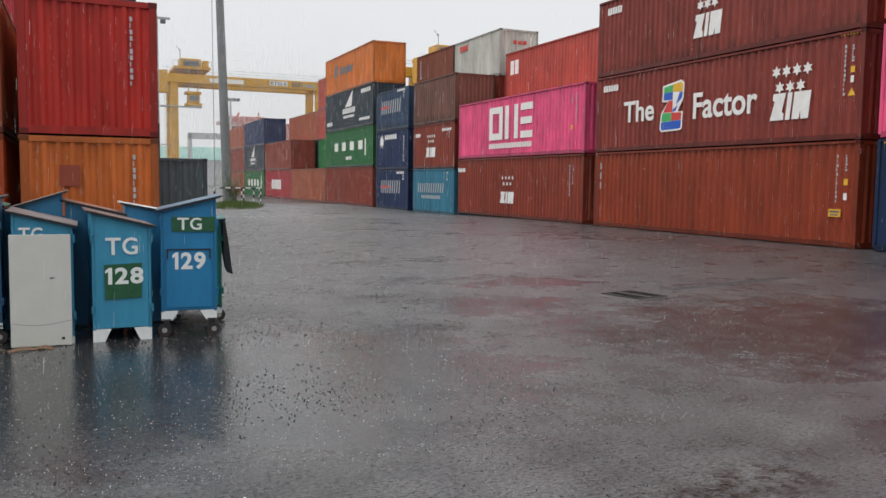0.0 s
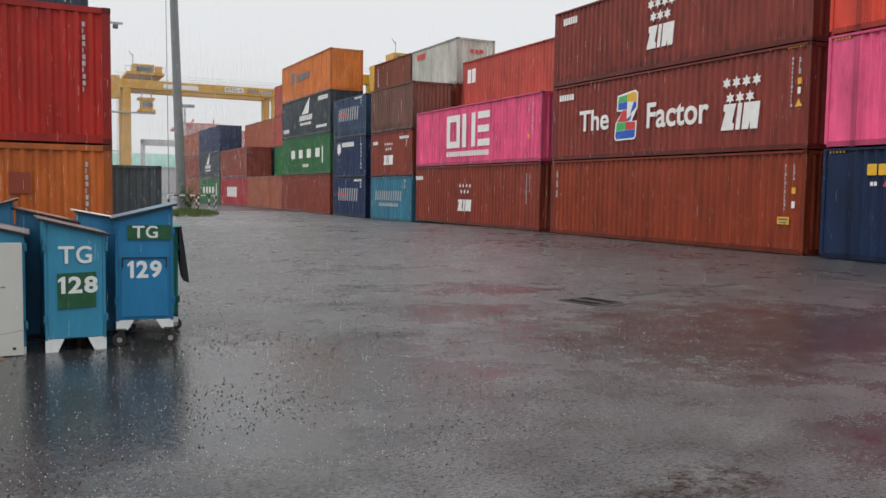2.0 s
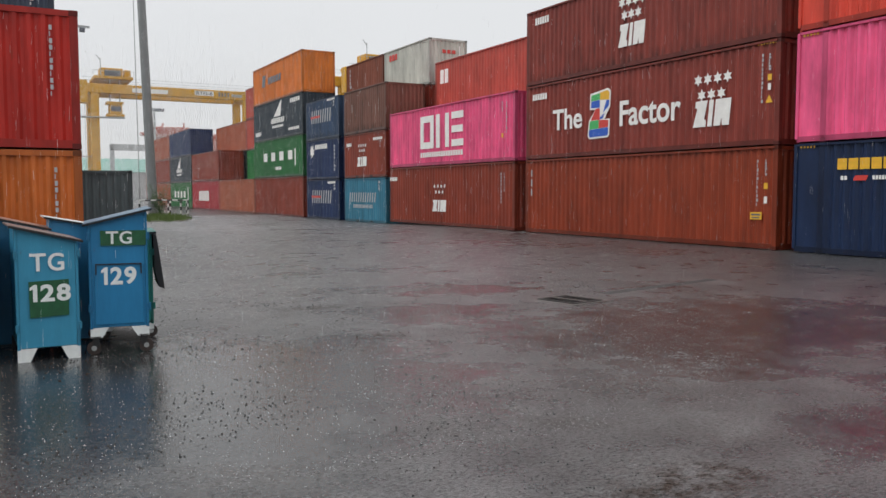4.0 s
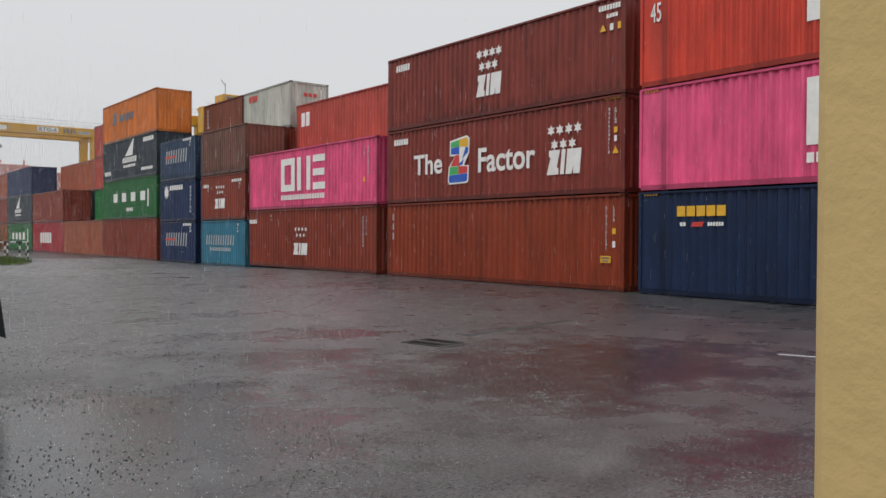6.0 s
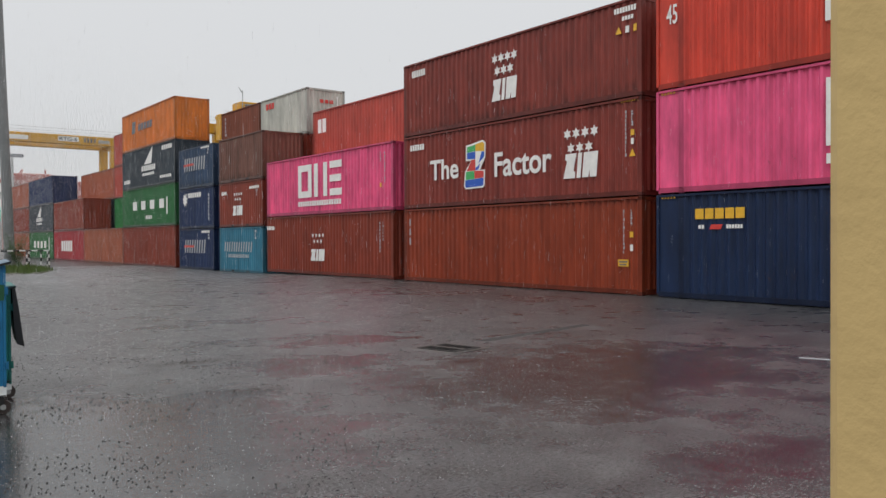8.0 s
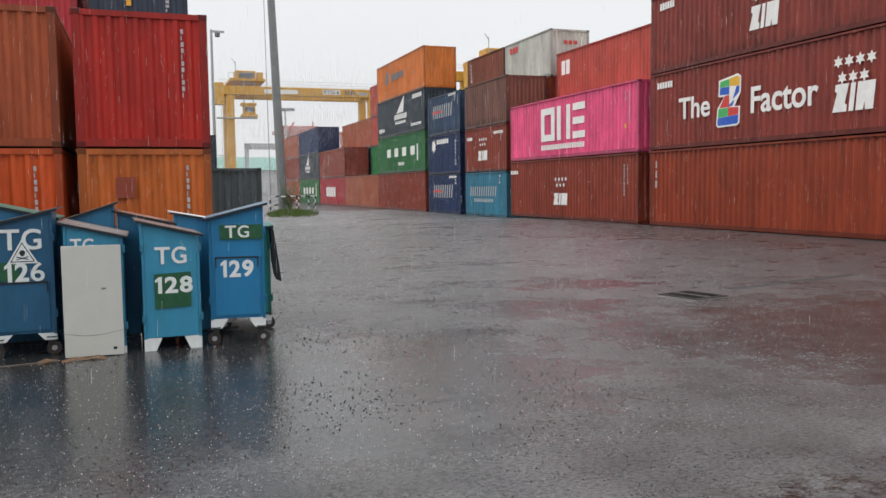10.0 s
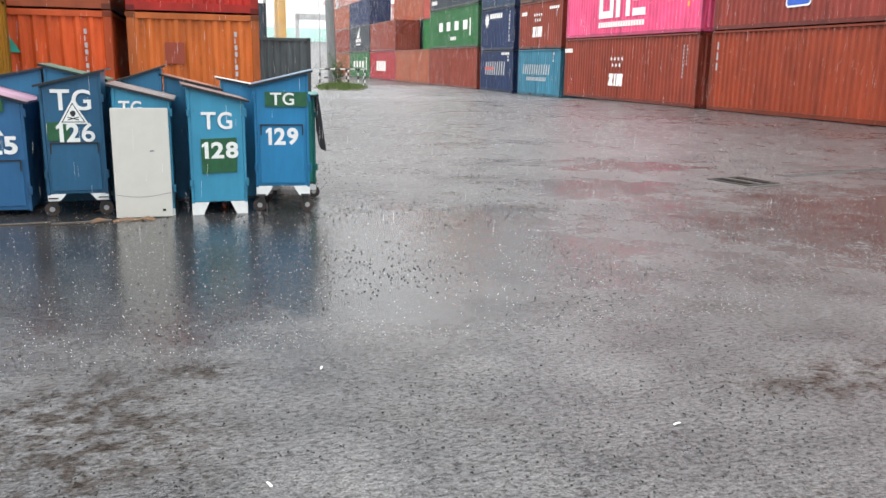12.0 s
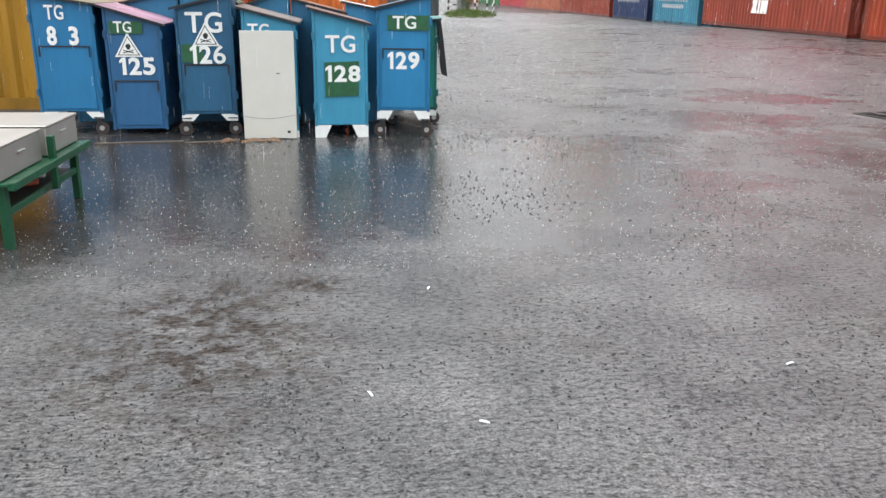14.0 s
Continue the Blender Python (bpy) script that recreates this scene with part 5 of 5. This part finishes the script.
def streaks(name, count, lo, hi, length, width, seed, label):
    r = np.random.RandomState(seed)
    p = r.uniform(lo, hi, (count, 3))
    ln = r.uniform(0.6, 1.3, count) * length
    wd = r.uniform(0.6, 1.2, count) * width
    lean = r.normal(0.03, 0.02, count) * ln
    t = r.uniform(-0.6, 0.6, count)
    dx, dy = np.cos(t) * wd / 2, np.sin(t) * wd / 2
    v = np.empty((count, 4, 3))
    v[:, 0] = p - np.c_[dx, dy, 0 * dx]
    v[:, 1] = p + np.c_[dx, dy, 0 * dx]
    v[:, 2] = p + np.c_[lean + dx, dy, ln]
    v[:, 3] = p + np.c_[lean - dx, -dy, ln]
    mesh = bpy.data.meshes.new(name)
    mesh.from_pydata(v.reshape(-1, 3).tolist(), [], np.arange(count * 4).reshape(-1, 4).tolist())
    mesh.materials.append(RAIN)
    tagged(new(name, mesh), label, "rain", kind="stuff")


# the far streaks are sized and counted to stand for the rain's haze
streaks("rain", 45000, (3.0, 42, 0.1), (19.2, 134, 12), 0.35, 0.0014, 1, "pale streaks of heavy rain over the yard")
streaks("rain", 60000, (8, 95, 0.1), (46, 138, 25), 0.45, 0.0030, 2, "pale curtain of rain streaks as haze before the crane")
streaks("rain", 40000, (14, 146, 0.1), (62, 212, 26), 0.9, 0.011, 5, "pale curtain of oversized rain streaks as haze over the harbour")
streaks("rain", 2200, (-2.5, 3.4, 0.2), (14, 14, 4.0), 0.10, 0.0011, 3, "thin streaks of falling rain")
r = np.random.RandomState(9)
sp = Build()
for i in range(12000):
    y = 2.4 + 12 * r.rand() ** 1.4
    x = r.uniform(-2.5 + 0.05 * y, 3.5 + 0.9 * y)
    s, z = r.uniform(0.0009, 0.0024) * (1 + 0.06 * y), abs(r.normal(0, 0.02)) + 0.002
    sp.add([(x - s, y, z), (x + s, y, z), (x, y + s, z), (x, y, z + s * 2.2)], [(0, 1, 3), (1, 2, 3), (2, 0, 3), (0, 2, 1)])
# far splashes, enlarged and crowded to lighten distant ground like hazy spray
for i in range(60000):
    y = 9 + 51 * r.rand() ** 0.9
    x = r.uniform(2.6 + 0.03 * y, 19.2)
    s, z = r.uniform(0.0025, 0.0055) * (0.6 + 0.02 * y), abs(r.normal(0, 0.04)) + ground_z(x, y) + 0.002
    sp.add([(x - s, y, z), (x + s, y, z), (x, y + s, z), (x, y, z + s * 2.6)], [(0, 1, 3), (1, 2, 3), (2, 0, 3), (0, 2, 1)])
me = bpy.data.meshes.new("rain_splash")
me.from_pydata(sp.v, [], sp.f)
me.materials.append(RAIN)
tagged(new("rain_splash", me), "fine white splashes of rain on asphalt", "rain splash", kind="stuff")

# loose dark aggregate standing out of the water film
STONE = plain("wet_dark_aggregate", (0.018, 0.0175, 0.017), 0.55, vary=0.4, scale=30)
r = np.random.RandomState(21)
st = Build()
for i in range(9000):
    y = 0.5 + 10.5 * r.rand() ** 1.2
    x = r.uniform(-1.2, 2.8 + 0.75 * y)
    if noise.noise(Vector((x * 0.7, y * 0.7, 3.0))) + r.uniform(-0.3, 0.3) < 0.08:
        continue
    a, b, h = r.uniform(0.002, 0.006) + 0.006 * r.rand() ** 3 + 0.0008 * y, r.uniform(0.002, 0.005) + 0.004 * r.rand() ** 3, r.uniform(0.002, 0.006) + 0.0004 * y
    t = r.uniform(0, math.pi)
    c, s = math.cos(t), math.sin(t)
    ring = [(x + a * c * u - b * s * v, y + a * s * u + b * c * v) for u, v in ((1, 0.2), (0.3, 1), (-0.8, 0.7), (-1, -0.4), (0.1, -1))]
    st.add([(p, q, -0.001) for p, q in ring] + [(x + (p - x) * 0.55, y + (q - y) * 0.55, h) for p, q in ring], [(5, 6, 7, 8, 9)] + [(k, (k + 1) % 5, (k + 1) % 5 + 5, k + 5) for k in range(5)])
me = bpy.data.meshes.new("loose_gravel")
me.from_pydata(st.v, [], st.f)
me.materials.append(STONE)
tagged(new("loose_gravel", me), "small dark wet stones scattered over asphalt", "gravel", kind="stuff")
